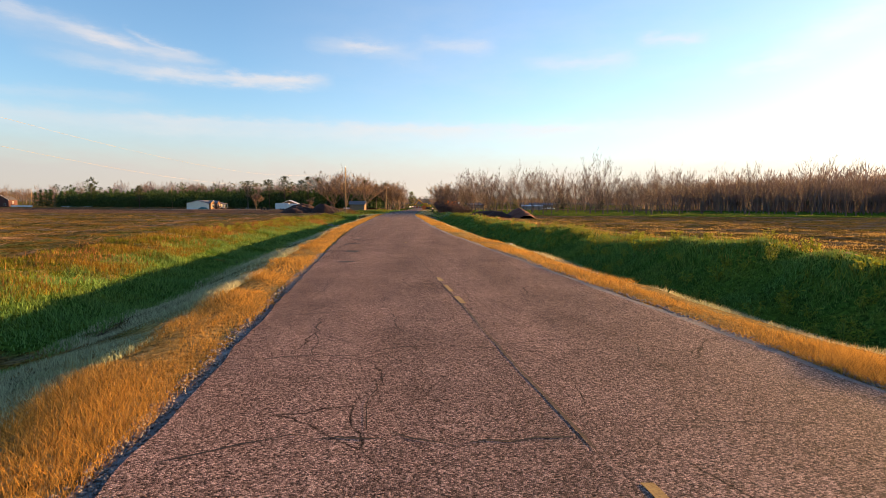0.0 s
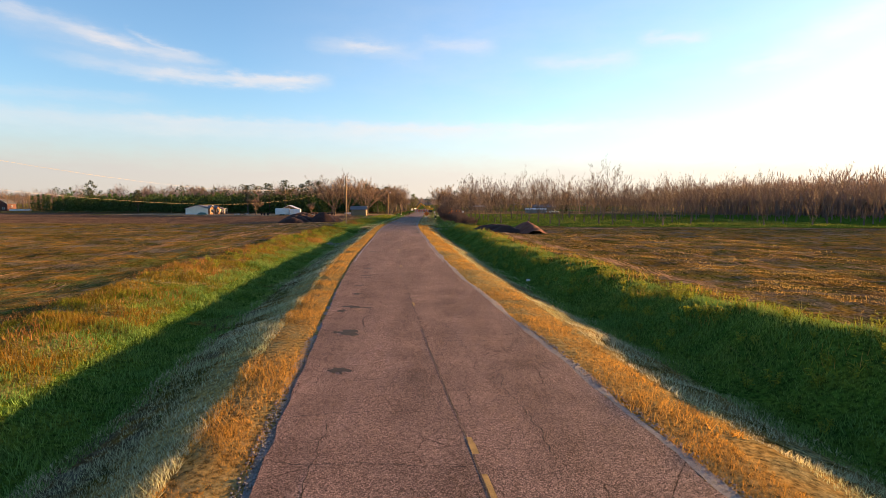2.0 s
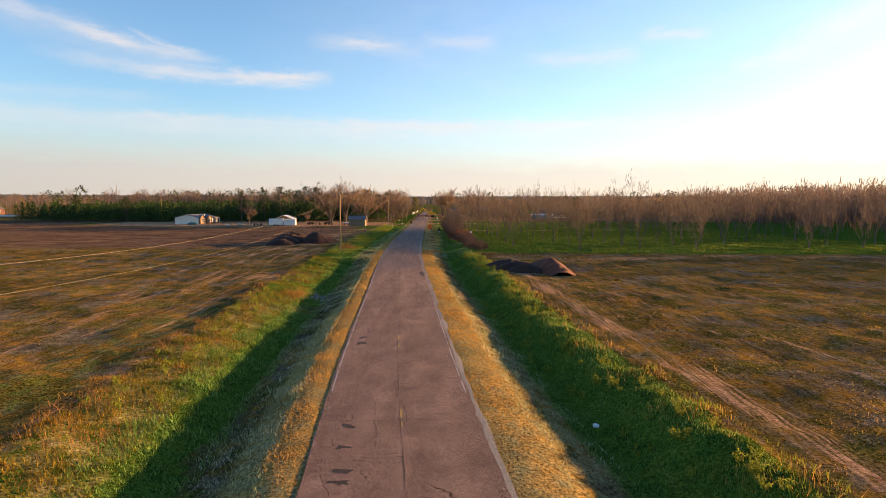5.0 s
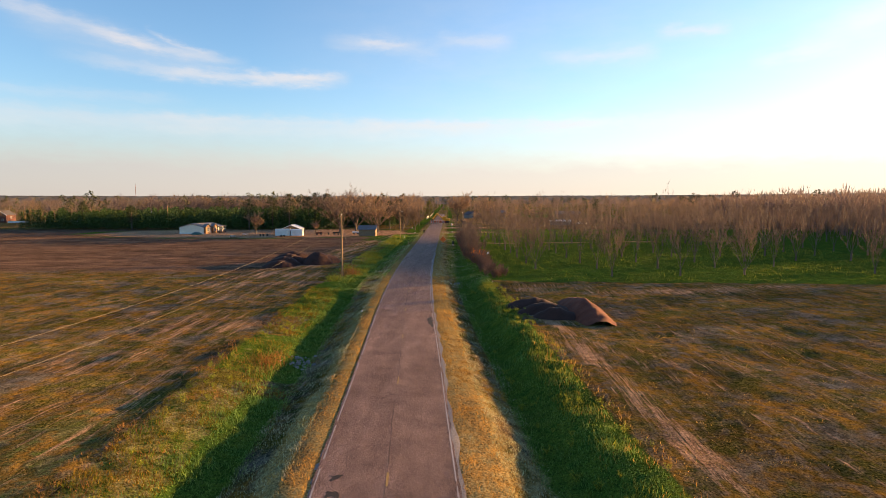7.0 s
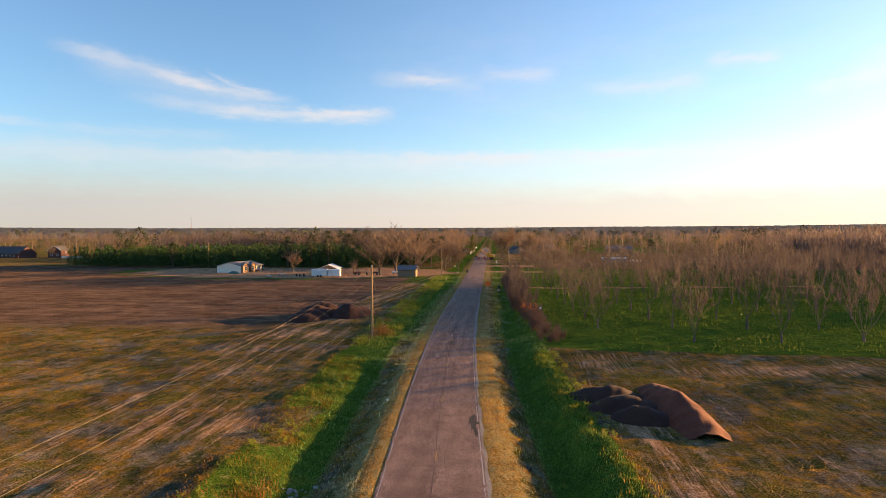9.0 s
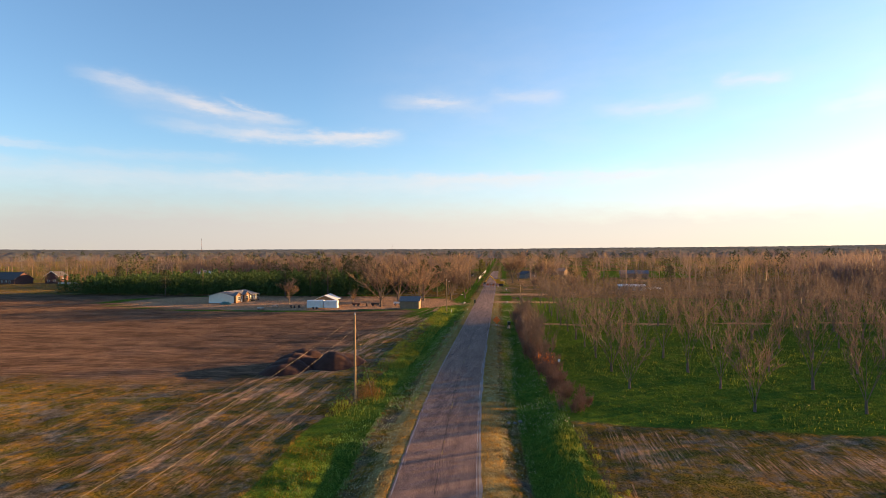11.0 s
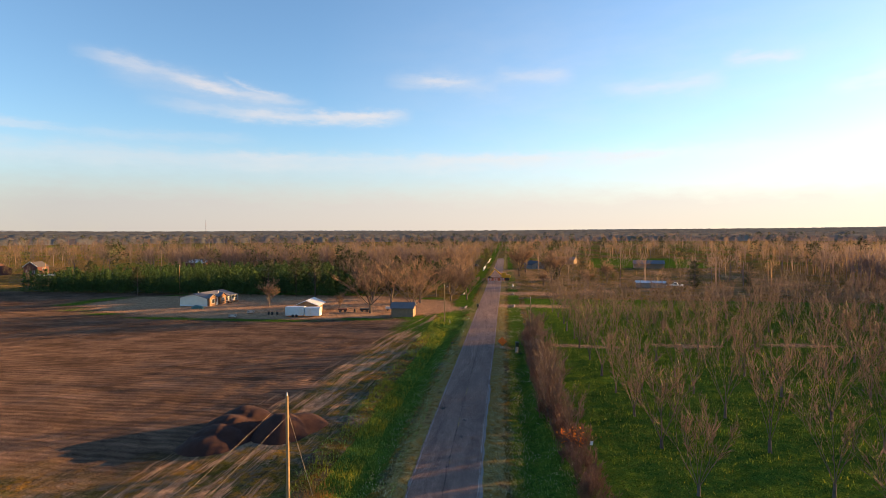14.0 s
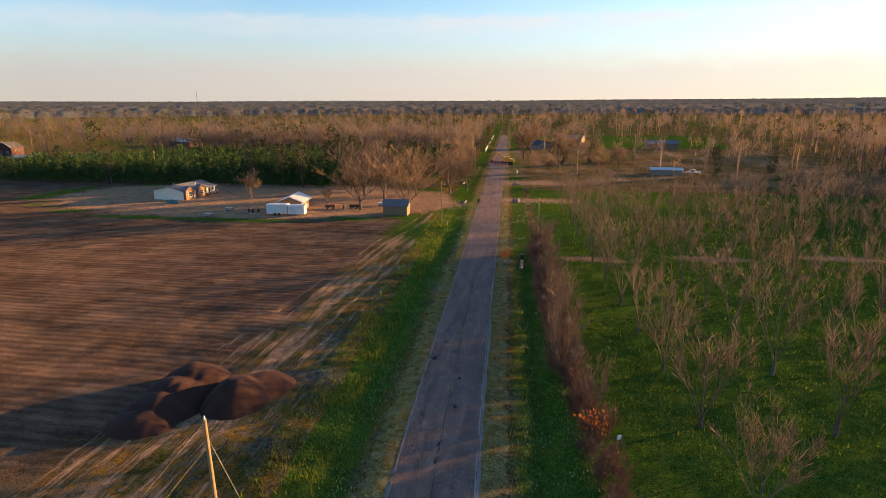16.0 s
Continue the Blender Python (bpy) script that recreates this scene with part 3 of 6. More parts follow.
def cover(x, y):
    """Masks: turf, straw, bare soil, tilled."""
    d = x - centre(y)
    w1, w2 = waves(x, y, 0.12, 21), waves(x, y, 0.5, 22)
    left, right = d < 0, d >= 0
    a = np.abs(d)
    shrink = np.where(left, 2.7 * step(100, 112, y), 4.0 * step(176, 188, y))
    verge = (a > 2.9) & (a < 13.5 - shrink)
    straw = np.where(left, step(6.6, 4.4, a), step(5.6, 4.8, a) * 0.5 + 0.5 * step(8.0, 6.9, a)) * (a > 2.5)
    # straw mixed into the left bank's ground to add to its sunlit yellow
    straw = np.maximum(straw, 0.48 * left * step(8.6, 9.8, a) * step(13.8, 12.8, a) * step(102, 94, y))
    straw = straw * np.where(y > 60, np.where(left, 0.6, 0.62), 1.0) * (1 - 0.15 * step(100, 150, y))
    turf = np.where(left, step(6.3, 7.8, a) * step(13.6, 12.3, a + shrink), step(6.2, 7.6, a) * step(12.4, 11.2, a + shrink))
    turf = np.maximum(turf, verge * step(95, 120, y) * np.where(left, 0.7, 0.66) * step(4.2, 6.6, a))
    turf = turf * np.where(left & (w2 > 0.55) & (y < 95), 0.35, 1)
    turf = np.maximum(turf, 0.40 * left * step(24, 17, a) * (a > 14) * step(66, 54, y))
    # orchard floor and the strip of grass before it
    orchard = step(104, 107, y) * step(262, 250, y) * (x > centre(y) + 11)
    turf = np.maximum(turf, orchard * (0.95 - 0.2 * (w2 > 0.7)))
    drive = np.exp(-((y - (177.5 + 0.15 * (x + 5))) / 1.1) ** 2) * (x > -11) * (x < 90)
    # dirt yard round the houses on the left
    yx, yy = (x + 84) / 58, (y - 231) / 27
    yard = step(1.15, 0.9, np.hypot(yx, yy) + 0.06 * w2) * (y < 256)
    rim = np.exp(-((np.hypot(yx, yy) - 1.13) / 0.085) ** 2)
    turf = np.maximum(turf, rim * 0.85 * (y < 262))
    turf = np.maximum(turf, step(-42, -30, x) * step(170, 196, y) * step(214, 206, y) * 0.7 * left)
    # wheel tracks across the fields
    t1 = np.interp(y, [20, 60, 100, 119, 151, 184, 205], [-25, -28, -33, -33.5, -31, -28.5, -25])
    tr = sum(k * np.exp(-((x - t1 - o - 0.8 * waves(x * 0, y, 0.09, 50 + i)) / q) ** 2) for i, (o, q, k) in enumerate(
        [(-6.0, 0.45, 0.7), (-4.1, 0.45, 1.0), (-2.6, 0.5, 0.9), (-1.0, 0.45, 0.6), (0.6, 0.6, 1.1), (2.4, 0.45, 0.9), (4.6, 0.5, 0.8), (6.4, 0.45, 0.6), (8.3, 0.5, 0.5), (9.8, 0.45, 0.5)])) * left
    t2 = np.interp(y, [20, 48, 56, 67, 78, 90], [26, 16.8, 14.3, 11, 6.9, 3])
    t3 = np.interp(y, [20, 48, 67, 90], [40, 30, 24, 20])
    tr = tr + sum(k * np.exp(-((x - (t2 * (1 - f) + t3 * f) - o) / q) ** 2) for f, o, q, k in [(0, 1.5, 0.4, 1.2), (0, -0.6, 0.4, 1.1), (0, 3.4, 0.4, 0.7), (0.4, 0, 0.45, 0.8), (0.55, 0.6, 0.4, 0.9), (0.8, 0, 0.5, 0.8), (1, 0, 0.6, 0.9), (1, 3, 0.5, 0.8), (1.4, 0, 0.6, 0.8)]) * right * (y < 92)
    tr = tr + 0.3 * np.exp(-((x - t1 - 1.5) / 5.5) ** 2) * left
    tr = tr * np.where(left, 0.6 + 0.4 * step(45, 70, y) + 0.5 * step(95, 112, y), 1.0)
    edge_strip = (0.3 + 0.5 * step(45, 65, y)) * 0.75 * np.exp(-((d + 15.6) / 1.2) ** 2) * (y < 118) + np.exp(-((a - 14.2) / 1.2) ** 2) * right * (y < 80)
    soil = np.clip(0.38 * tr * (1 + 0.6 * w2) + 0.45 * edge_strip * (1 + 0.7 * w2), 0, 0.9)
    soil = soil * (a > 13)
    soil = np.maximum(soil, 1.15 * yard)
    soil = np.maximum(soil, drive)
    for dy in (236.0, 270.0):
        soil = np.maximum(soil, 0.9 * (np.abs(y - dy) < 1.3) * right * (a < 24))
    soil = np.maximum(soil, (np.abs(y - 233) < 1.3) * (x < -18) * (x > -60) * 0.9)
    soil = np.maximum(soil, 0.55 * step(92, 97, y) * step(106, 103, y) * right * (a > 14) * (x < 200) * (0.5 + 0.5 * w2))
    tilled = step(-28, -40, x) * step(95, 135, y) * step(262, 250, y)
    lawn = right * step(258, 268, y) * step(430, 415, y) * (x < 120)
    soil = np.maximum(soil, lawn * (0.35 + 0.25 * w2))
    far = step(300, 420, np.hypot(x + 20, y - 120))
    turf = np.maximum(turf, far * (0.25 + 0.3 * (w1 > 0.2)))
    turf = np.maximum(turf, step(430, 440, y) * step(570, 560, y) * step(34, 40, x - 0.1 * (y - 440)) * step(120, 110, x - 0.1 * (y - 440)))
    return np.stack([turf, straw, soil, tilled], -1)


def axis(dense_lo, dense_hi, fine, far_lo, far_hi, grow=1.12):
    v = list(np.arange(dense_lo, dense_hi, fine))
    s = fine
    x = v[-1]
    while x < far_hi:
        s *= grow
        x += s
        v.append(x)
    s, x = fine, dense_lo
    while x > far_lo:
        s *= grow
        x -= s
        v.insert(0, x)
    return np.array(v)


gx = axis(-45, 26, 0.42, -4600, 4600, 1.10)
gy = axis(-6, 150, 0.6, -4600, 4700, 1.08)
GX, GY = np.meshgrid(gx, gy)
GZ = height(GX, GY)
nx, ny = len(gx), len(gy)
idx = np.arange(nx * ny).reshape(ny, nx)
quads = np.stack([idx[:-1, :-1], idx[:-1, 1:], idx[1:, 1:], idx[1:, :-1]], -1).reshape(-1, 4)
me = smooth(raw_mesh("ground", np.stack([GX, GY, GZ], -1).reshape(-1, 3), quads, M_GROUND))
layer = me.color_attributes.new("cover", "FLOAT_COLOR", "POINT")
layer.data.foreach_set("color", cover(GX, GY).reshape(-1, 4).astype(np.float32).ravel())
ground = tagged(new("ground", me), "flat farmland with ditches, dry verges and stubble fields", "ground", kind="structure")


# ---- the road ----
def ribbon(ys, offsets_lo, offsets_hi, z, cols=2):
    """A strip along the road between two offsets from its middle."""
    ys = np.asarray(ys)
    c = centre(ys)
    rows = []
    for k in range(cols):
        f = k / (cols - 1)
        off = offsets_lo * (1 - f) + offsets_hi * f
        x = c + off
        rows.append(np.stack([x, ys, z(x, ys, off)], -1))
    v = np.stack(rows, 1)
    n_ = len(ys)
    i = np.arange(n_ * cols).reshape(n_, cols)
    q = np.stack([i[:-1, :-1], i[:-1, 1:], i[1:, 1:], i[1:, :-1]], -1).reshape(-1, 4)
    return v.reshape(-1, 3), q


def road_top(x, y, off):
    return 0.03 - 0.004 * np.abs(off) ** 1.5 + 0.006 * waves(x, y, 0.7, 31)


ry = np.concatenate([np.arange(-60, 0, 1.0), np.arange(0, 130, 0.25), np.arange(130, 330, 1.0), np.arange(330, 660, 6.0)])
rag_l = HALF + 0.02 * waves(0, ry, 1.9, 41) + 0.03 * waves(0, ry, 6.0, 42)
rag_r = HALF + 0.02 * waves(0, ry, 1.7, 43) + 0.03 * waves(0, ry, 5.0, 44)
rv, rq = ribbon(ry, -rag_l, rag_r, road_top, 13)
skirt = rv.reshape(len(ry), 13, 3)
low_l, low_r = skirt[:, 0] + np.array([-0.03, 0, -0.09]), skirt[:, -1] + np.array([0.03, 0, -0.09])
full = np.concatenate([low_l[:, None], skirt, low_r[:, None]], 1)
ri = np.arange(len(ry) * 15).reshape(len(ry), 15)
rq = np.stack([ri[:-1, :-1], ri[:-1, 1:], ri[1:, 1:], ri[1:, :-1]], -1).reshape(-1, 4)
road_mesh = raw_mesh("road", full.reshape(-1, 3), rq, M_ROAD)
road_mesh.polygons.foreach_set("use_smooth", np.zeros(len(rq), dtype=bool))
road = tagged(new("road", road_mesh),
              "cracked two-lane chip-seal country road with ragged edges", "road", kind="structure")


# ---- trees ----
class Plant:
    """Collects tapered limbs (three-sided or more) and single-blade twigs."""

    def __init__(self, seed):
        self.r = random.Random(seed)
        self.v, self.f, self.tv, self.tf = [], [], [], []

    def limb(self, pts, radii, sides=5):
        base = len(self.v)
        for i, (p, rad) in enumerate(zip(pts, radii)):
            d = (pts[min(i + 1, len(pts) - 1)] - pts[max(i - 1, 0)]).normalized()
            s = d.cross(Vector((0.31, 0.95, 0.07))).normalized()
            t = d.cross(s)
            for k in range(sides):
                a = 2 * math.pi * k / sides
                self.v.append(p + (s * math.cos(a) + t * math.sin(a)) * rad)
        for i in range(len(pts) - 1):
            for k in range(sides):
                a, b = base + i * sides + k, base + i * sides + (k + 1) % sides
                self.f.append((a, b, b + sides, a + sides))

    def twig(self, p, d, length, width):
        s = d.cross(Vector((self.r.uniform(-1, 1), self.r.uniform(-1, 1), self.r.uniform(-1, 1)))).normalized() * width / 2
        b = len(self.tv)
        bend = Vector((self.r.uniform(-1, 1), self.r.uniform(-1, 1), self.r.uniform(-0.3, 1))) * length * 0.05
        self.tv += [p - s, p + s, p + d * length * 0.55 + bend + s * 0.6, p + d * length]
        self.tf.append((b, b + 1, b + 2))
        self.tf.append((b, b + 2, b + 3))

    def leaf(self, p, size):
        r = self.r
        a = Vector((r.gauss(0, 1), r.gauss(0, 1), r.gauss(0, 1))).normalized()
        c = a.cross(Vector((r.gauss(0, 1), r.gauss(0, 1), r.gauss(0, 1)))).normalized()
        b = len(self.tv)
        self.tv += [p - a * size, p + c * size * 0.55, p + a * size]
        self.tf.append((b, b + 1, b + 2))

    def branch(self, p, d, length, rad, level, up=0.25, kids=5, twigs=7, spread=0.7, twig_len=0.9, twig_w=0.035, sides=4):
        r = self.r
        n = 4 if sides > 3 else 3 if level > 0 else 2
        pts, radii = [p], [rad]
        for i in range(n):
            d = (d + Vector((r.uniform(-1, 1), r.uniform(-1, 1), r.uniform(-0.6, 0.9) + up)) * 0.08).normalized()
            p = p + d * length / n
            pts.append(p)
            radii.append(rad * (1 - 0.75 * (i + 1) / n))
        self.limb(pts, radii, sides)
        if level > 0:
            for _ in range(kids):
                f = r.uniform(0.3, 1.0)
                i = min(int(f * n), n - 1)
                q = pts[i].lerp(pts[i + 1], f * n - i)
                a = r.uniform(0, 2 * math.pi)
                side = Vector((math.cos(a), math.sin(a), r.uniform(0.0, 0.5)))
                self.branch(q, (d + side * spread).normalized(), length * r.uniform(0.42, 0.66), rad * 0.48, level - 1,
                            up, max(2, kids - 1), twigs, spread, twig_len, twig_w, 3)
        for _ in range(twigs):
            f = r.uniform(0.25, 1.0)
            i = min(int(f * n), n - 1)
            q = pts[i].lerp(pts[i + 1], f * n - i)
            a = r.uniform(0, 2 * math.pi)
            side = Vector((math.cos(a), math.sin(a), r.uniform(0.1, 0.9)))
            self.twig(q, (d * 1.1 + side * 0.6).normalized(), twig_len * r.uniform(0.5, 1.3), twig_w)

    def meshes(self, name, limb_mat, twig_mat):
        a = smooth(raw_mesh(name + "_trunk", [tuple(v) for v in self.v], self.f, limb_mat)) if self.f else None
        b = raw_mesh(name + "_crown", [tuple(v) for v in self.tv], self.tf, twig_mat)
        return a, b


def plant_thing(name, pair, m, label, category="tree", group="", parts=("trunk", "crown")):
    root = thing(name, m, label, category, group)
    for part_name, mesh in zip(parts, pair):
        ob = new(part_name, mesh)
        ob.parent = root
    return root


def orchard_tree(seed, h=8.6):
    p = Plant(seed)
    r = p.r
    fork = r.uniform(0.9, 1.5)
    p.limb([Vector((0, 0, -0.2)), Vector((0, 0, 0.15)), Vector((0.05, 0, fork))], [0.26, 0.19, 0.16], 8)
    n = r.randint(5, 7)
    for i in range(n):
        a = 2 * math.pi * (i + r.uniform(-0.3, 0.3)) / n
        lean = r.uniform(0.18, 0.52)
        d = Vector((math.cos(a) * lean, math.sin(a) * lean, 1)).normalized()
        p.branch(Vector((0.03, 0, fork - r.uniform(0, 0.35))), d, (h - fork) * r.uniform(0.72, 1.0), 0.045, 2,
                 up=0.2, kids=4, twigs=10, spread=0.40, twig_len=1.0, twig_w=0.0080)
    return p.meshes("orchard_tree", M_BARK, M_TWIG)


def big_tree(seed, h=15.0, mat=None, wide=1.0):
    p = Plant(seed)
    r = p.r
    fork = h * 0.18
    p.limb([Vector((0, 0, -0.3)), Vector((0, 0, 0.4)), Vector((0.1, 0.05, fork))], [0.5, 0.36, 0.28], 9)
    for i in range(6):
        a = 2 * math.pi * (i + r.uniform(-0.3, 0.3)) / 6
        lean = r.uniform(0.35, 1.2) * wide
        d = Vector((math.cos(a) * lean, math.sin(a) * lean, 1)).normalized()
        p.branch(Vector((0.08, 0.04, fork - r.uniform(0, 0.8))), d, (h - fork) * r.uniform(0.6, 0.9), 0.16, 2,
                 up=0.1, kids=6, twigs=16, spread=0.9, twig_len=1.4, twig_w=0.018)
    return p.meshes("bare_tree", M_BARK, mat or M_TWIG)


def shrub(seed, h=3.0, mat=None):
    p = Plant(seed)
    r = p.r
    for i in range(13):
        a, lean = r.uniform(0, 6.3), r.uniform(0.1, 0.55)
        d = Vector((math.cos(a) * lean, math.sin(a) * lean, 1)).normalized()
        q = Vector((r.gauss(0, 0.45), r.gauss(0, 0.45), -0.2))
        p.branch(q, d, h * r.uniform(0.5, 1.0), 0.03, 1, up=0.2, kids=4, twigs=13, spread=0.7, twig_len=0.8, twig_w=0.020, sides=3)
    return p.meshes("shrub", M_BRAMBLE, mat or M_BRAMBLE)


def conifer(seed, h=8.0, spread=0.28, mat=None, bare=0.08, count=520, round_top=False, tuft=1.0):
    """An evergreen: a straight trunk with tiers of boughs, each a spray of small needle tufts."""
    p = Plant(seed)
    r = p.r
    p.limb([Vector((0, 0, -0.2)), Vector((0, 0, h * 0.5)), Vector((0, 0, h * 0.97))], [h * 0.02 + 0.03, h * 0.014, 0.015], 6)
    tiers = int(h * 2.2)
    for i in range(tiers):
        f = bare + (1 - bare) * (i + r.random()) / tiers
        if round_top:
            w = h * spread * math.sqrt(max(0.02, 1 - ((f - bare) / (1 - bare) * 1.6 - 0.6) ** 2)) * r.uniform(0.6, 1.1)
        else:
            w = h * spread * (1.03 - f) ** 0.8 * r.uniform(0.75, 1.15)
        for k in range(5):
            a = r.uniform(0, 6.3)
            d = Vector((math.cos(a), math.sin(a), r.uniform(0.05, 0.45)))
            q = Vector((0, 0, h * f))
            p.limb([q, q + d * w * 0.8], [0.03, 0.008], 3)
            for _ in range(max(1, count // (tiers * 5))):
                g = r.uniform(0.3, 1.05)
                c = q + d * w * g + Vector((r.gauss(0, 0.22), r.gauss(0, 0.22), r.gauss(0.05, 0.2)))
                p.leaf(c, r.uniform(0.2, 0.48) * tuft)
    return p.meshes("conifer", M_BARK, mat or M_PINE)


def at_ground(x, y, rz=0.0, s=1.0, sink=0.0):
    return Matrix.Translation((x, y, float(height(x, y)) - sink)) @ Matrix.Rotation(rz, 4, "Z") @ Matrix.Scale(s, 4)


rng = random.Random(7)

# orchard: rows of bare nut trees
ORCHARD = [orchard_tree(100 + i, 8.2 + 0.35 * i) for i in range(5)]
for j in range(15):
    for i in range(19):
        y = 111.8 + 9.45 * j + 0.10 * (10.7 * i - 10) + rng.uniform(-0.6, 0.6)
        x = 10.3 + 10.7 * i - 0.07 * (y - 112) + rng.uniform(-0.5, 0.5)
        if (i == 0 and j == 0) or rng.random() < 0.05 or (j > 12 and i < 6) or (x > 122 and y > 168):
            continue
        s = rng.uniform(0.72, 1.02)
        plant_thing("orchard_tree", rng.choice(ORCHARD), at_ground(x, y, rng.uniform(0, 6.3), s),
                    "bare vase-shaped nut tree standing in orchard grass", "tree", "orchard trees")

# hedge of brambles and saplings between verge and orchard
SHRUBS = [shrub(200 + i, 2.4 + 0.4 * i) for i in range(4)]
for k in range(116):
    y = 108 + 74 * k / 115 + rng.uniform(-0.6, 0.6)
    mid = float(np.interp(y, [108, 114, 121, 140, 181], [2.6, 1.8, 1.0, -1.6, -3.4]))
    wide = float(np.interp(y, [108, 116, 140, 181], [2.0, 1.5, 1.1, 0.9]))
    tall = float(np.interp(y, [108, 120, 135, 181], [0.40, 0.48, 0.66, 0.9]))
    plant_thing("hedge_shrub", rng.choice(SHRUBS), at_ground(mid + rng.uniform(-wide, wide), y, rng.uniform(0, 6.3), tall * rng.uniform(0.8, 1.2)),
                "leafless red-brown bramble shrub in a roadside hedge", "shrub", "hedge shrubs", ("stem", "crown"))

SAPLING = [orchard_tree(230 + i, 6.2) for i in range(3)]
for k in range(22):
    y = rng.uniform(122, 186)
    mid = float(np.interp(y, [108, 121, 140, 181], [2.6, 1.0, -1.2, -3.0]))
    plant_thing("sapling", rng.choice(SAPLING), at_ground(mid + rng.uniform(-0.9, 0.9), y, rng.uniform(0, 6.3), rng.uniform(0.5, 0.9), 0.5),
                "slender bare sapling rising out of the hedge", "tree", "hedge saplings")

# young pine plantation behind the houses
PINES = [conifer(300 + i, 7.0 + 0.5 * i, 0.21, count=320, tuft=1.05) for i in range(4)]


def scatter(name, pairs, spots, label, category, which=1):
    """One object of many small trees: the arrays of the chosen meshes, set down at each spot (x, y, turn, size)."""
    data = []
    for pair in pairs:
        for m_ in pair[which:which + 1]:
            v = np.empty(len(m_.vertices) * 3, np.float32)
            m_.vertices.foreach_get("co", v)
            f = np.empty(len(m_.loops), np.int32)
            m_.loops.foreach_get("vertex_index", f)
            data.append((v.reshape(-1, 3), f.reshape(len(m_.polygons), -1), m_.materials[0]))
    vs, fs, base = [], [], 0
    for k, (x, y, a, s) in enumerate(spots):
        v, f, mat = data[k % len(data)]
        c, q = math.cos(a) * s, math.sin(a) * s
        w = np.stack([v[:, 0] * c - v[:, 1] * q + x, v[:, 0] * q + v[:, 1] * c + y, v[:, 2] * s + float(height(x, y))], -1)
        vs.append(w)
        fs.append(f + base)
        base += len(v)
    ob = new(name, raw_mesh(name, np.concatenate(vs), np.concatenate(fs), data[0][2]))
    return tagged(ob, label, category, kind="stuff")


spots = []
for j in range(22):
    for i in range(62):
        x, y = -196 + 2.6 * i + rng.uniform(-0.8, 0.8), 252 + 3.4 * j + rng.uniform(-0.9, 0.9)
        if (x < -60 or j > 6) and y < 252 + 75 * (x + 215) / 60:
            if x < -36:
                spots.append((x, y, rng.uniform(0, 6.3), rng.uniform(0.8, 1.15)))
scatter("pine_plantation", PINES, spots, "dense young pine plantation, deep green", "pine trees")

# tall pines at the plantation's edge
TALL = [conifer(320 + i, 13.0 + i, 0.24, count=1300, bare=0.3, round_top=True, mat=M_OLD_PINE, tuft=1.05) for i in range(3)]
for x, y, s in [(-95, 251, 0.85), (-86, 254, 0.9), (-78, 252, 1.0), (-72, 271, 1.05), (-63, 274, 0.95), (-56, 282, 1.0), (-145, 249, 0.75),
                (-42, 262, 1.0), (-36, 258, 0.9), (-33, 268, 0.85), (-66, 268, 1.1), (-74, 266, 1.0), (-176, 262, 0.9)]:
    plant_thing("tall_pine", rng.choice(TALL), at_ground(x, y, rng.uniform(0, 6), s), "tall dark pine at the edge of the plantation", "pine tree", "tall pines")

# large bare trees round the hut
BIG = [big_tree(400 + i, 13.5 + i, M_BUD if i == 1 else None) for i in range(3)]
for x, y, s in [(-47.4, 217, 0.95), (-35.2, 217.5, 0.9), (-45, 231, 1.05), (-38, 240, 1.0), (-53, 238, 1.05), (-29, 246, 0.8), (-24.5, 252, 0.7)]:
    plant_thing("shade_tree", rng.choice(BIG), at_ground(x, y, rng.uniform(0, 6), s), "large bare shade tree by the yard", "tree", "yard trees")
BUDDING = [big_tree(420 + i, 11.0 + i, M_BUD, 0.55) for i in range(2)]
for x, y, s in [(-82.4, 227, 0.55), (-31, 262, 0.8), (-32, 275, 0.9), (-33, 290, 0.85), (-34, 305, 1.0), (-36, 330, 0.9), (-40, 350, 1.1), (-58, 222, 0.35),
                (2, 300, 0.45), (-9, 357, 1.25), (6, 319, 1.0), (-6, 385, 1.2), (12, 360, 1.0), (30, 318, 0.7), (-46, 380, 1.3), (20, 300, 0.55)]:
    plant_thing("budding_tree", rng.choice(BUDDING), at_ground(x, y, rng.uniform(0, 6), s), "tree with a thin haze of tan spring buds", "tree", "budding trees")
CEDARS = [conifer(340 + i, 10.5, 0.30, count=1300, mat=M_OLD_PINE if i == 0 else M_OLIVE, bare=0.02, round_top=True) for i in range(2)]
for x, y, s in [(59.8, 296, 1.0), (85.4, 311, 0.9), (8, 330, 0.7), (-2.4, 168, 0.36), (21, 336, 0.8), (26, 337, 0.7), (31, 341, 0.62), (36, 346, 0.6), (41, 350, 0.6), (-31, 420, 1.2), (-70, 460, 1.3)]:
    plant_thing("cedar", rng.choice(CEDARS), at_ground(x, y, rng.uniform(0, 6), s), "dense olive-green cedar among bare trees", "cedar tree", "cedars")

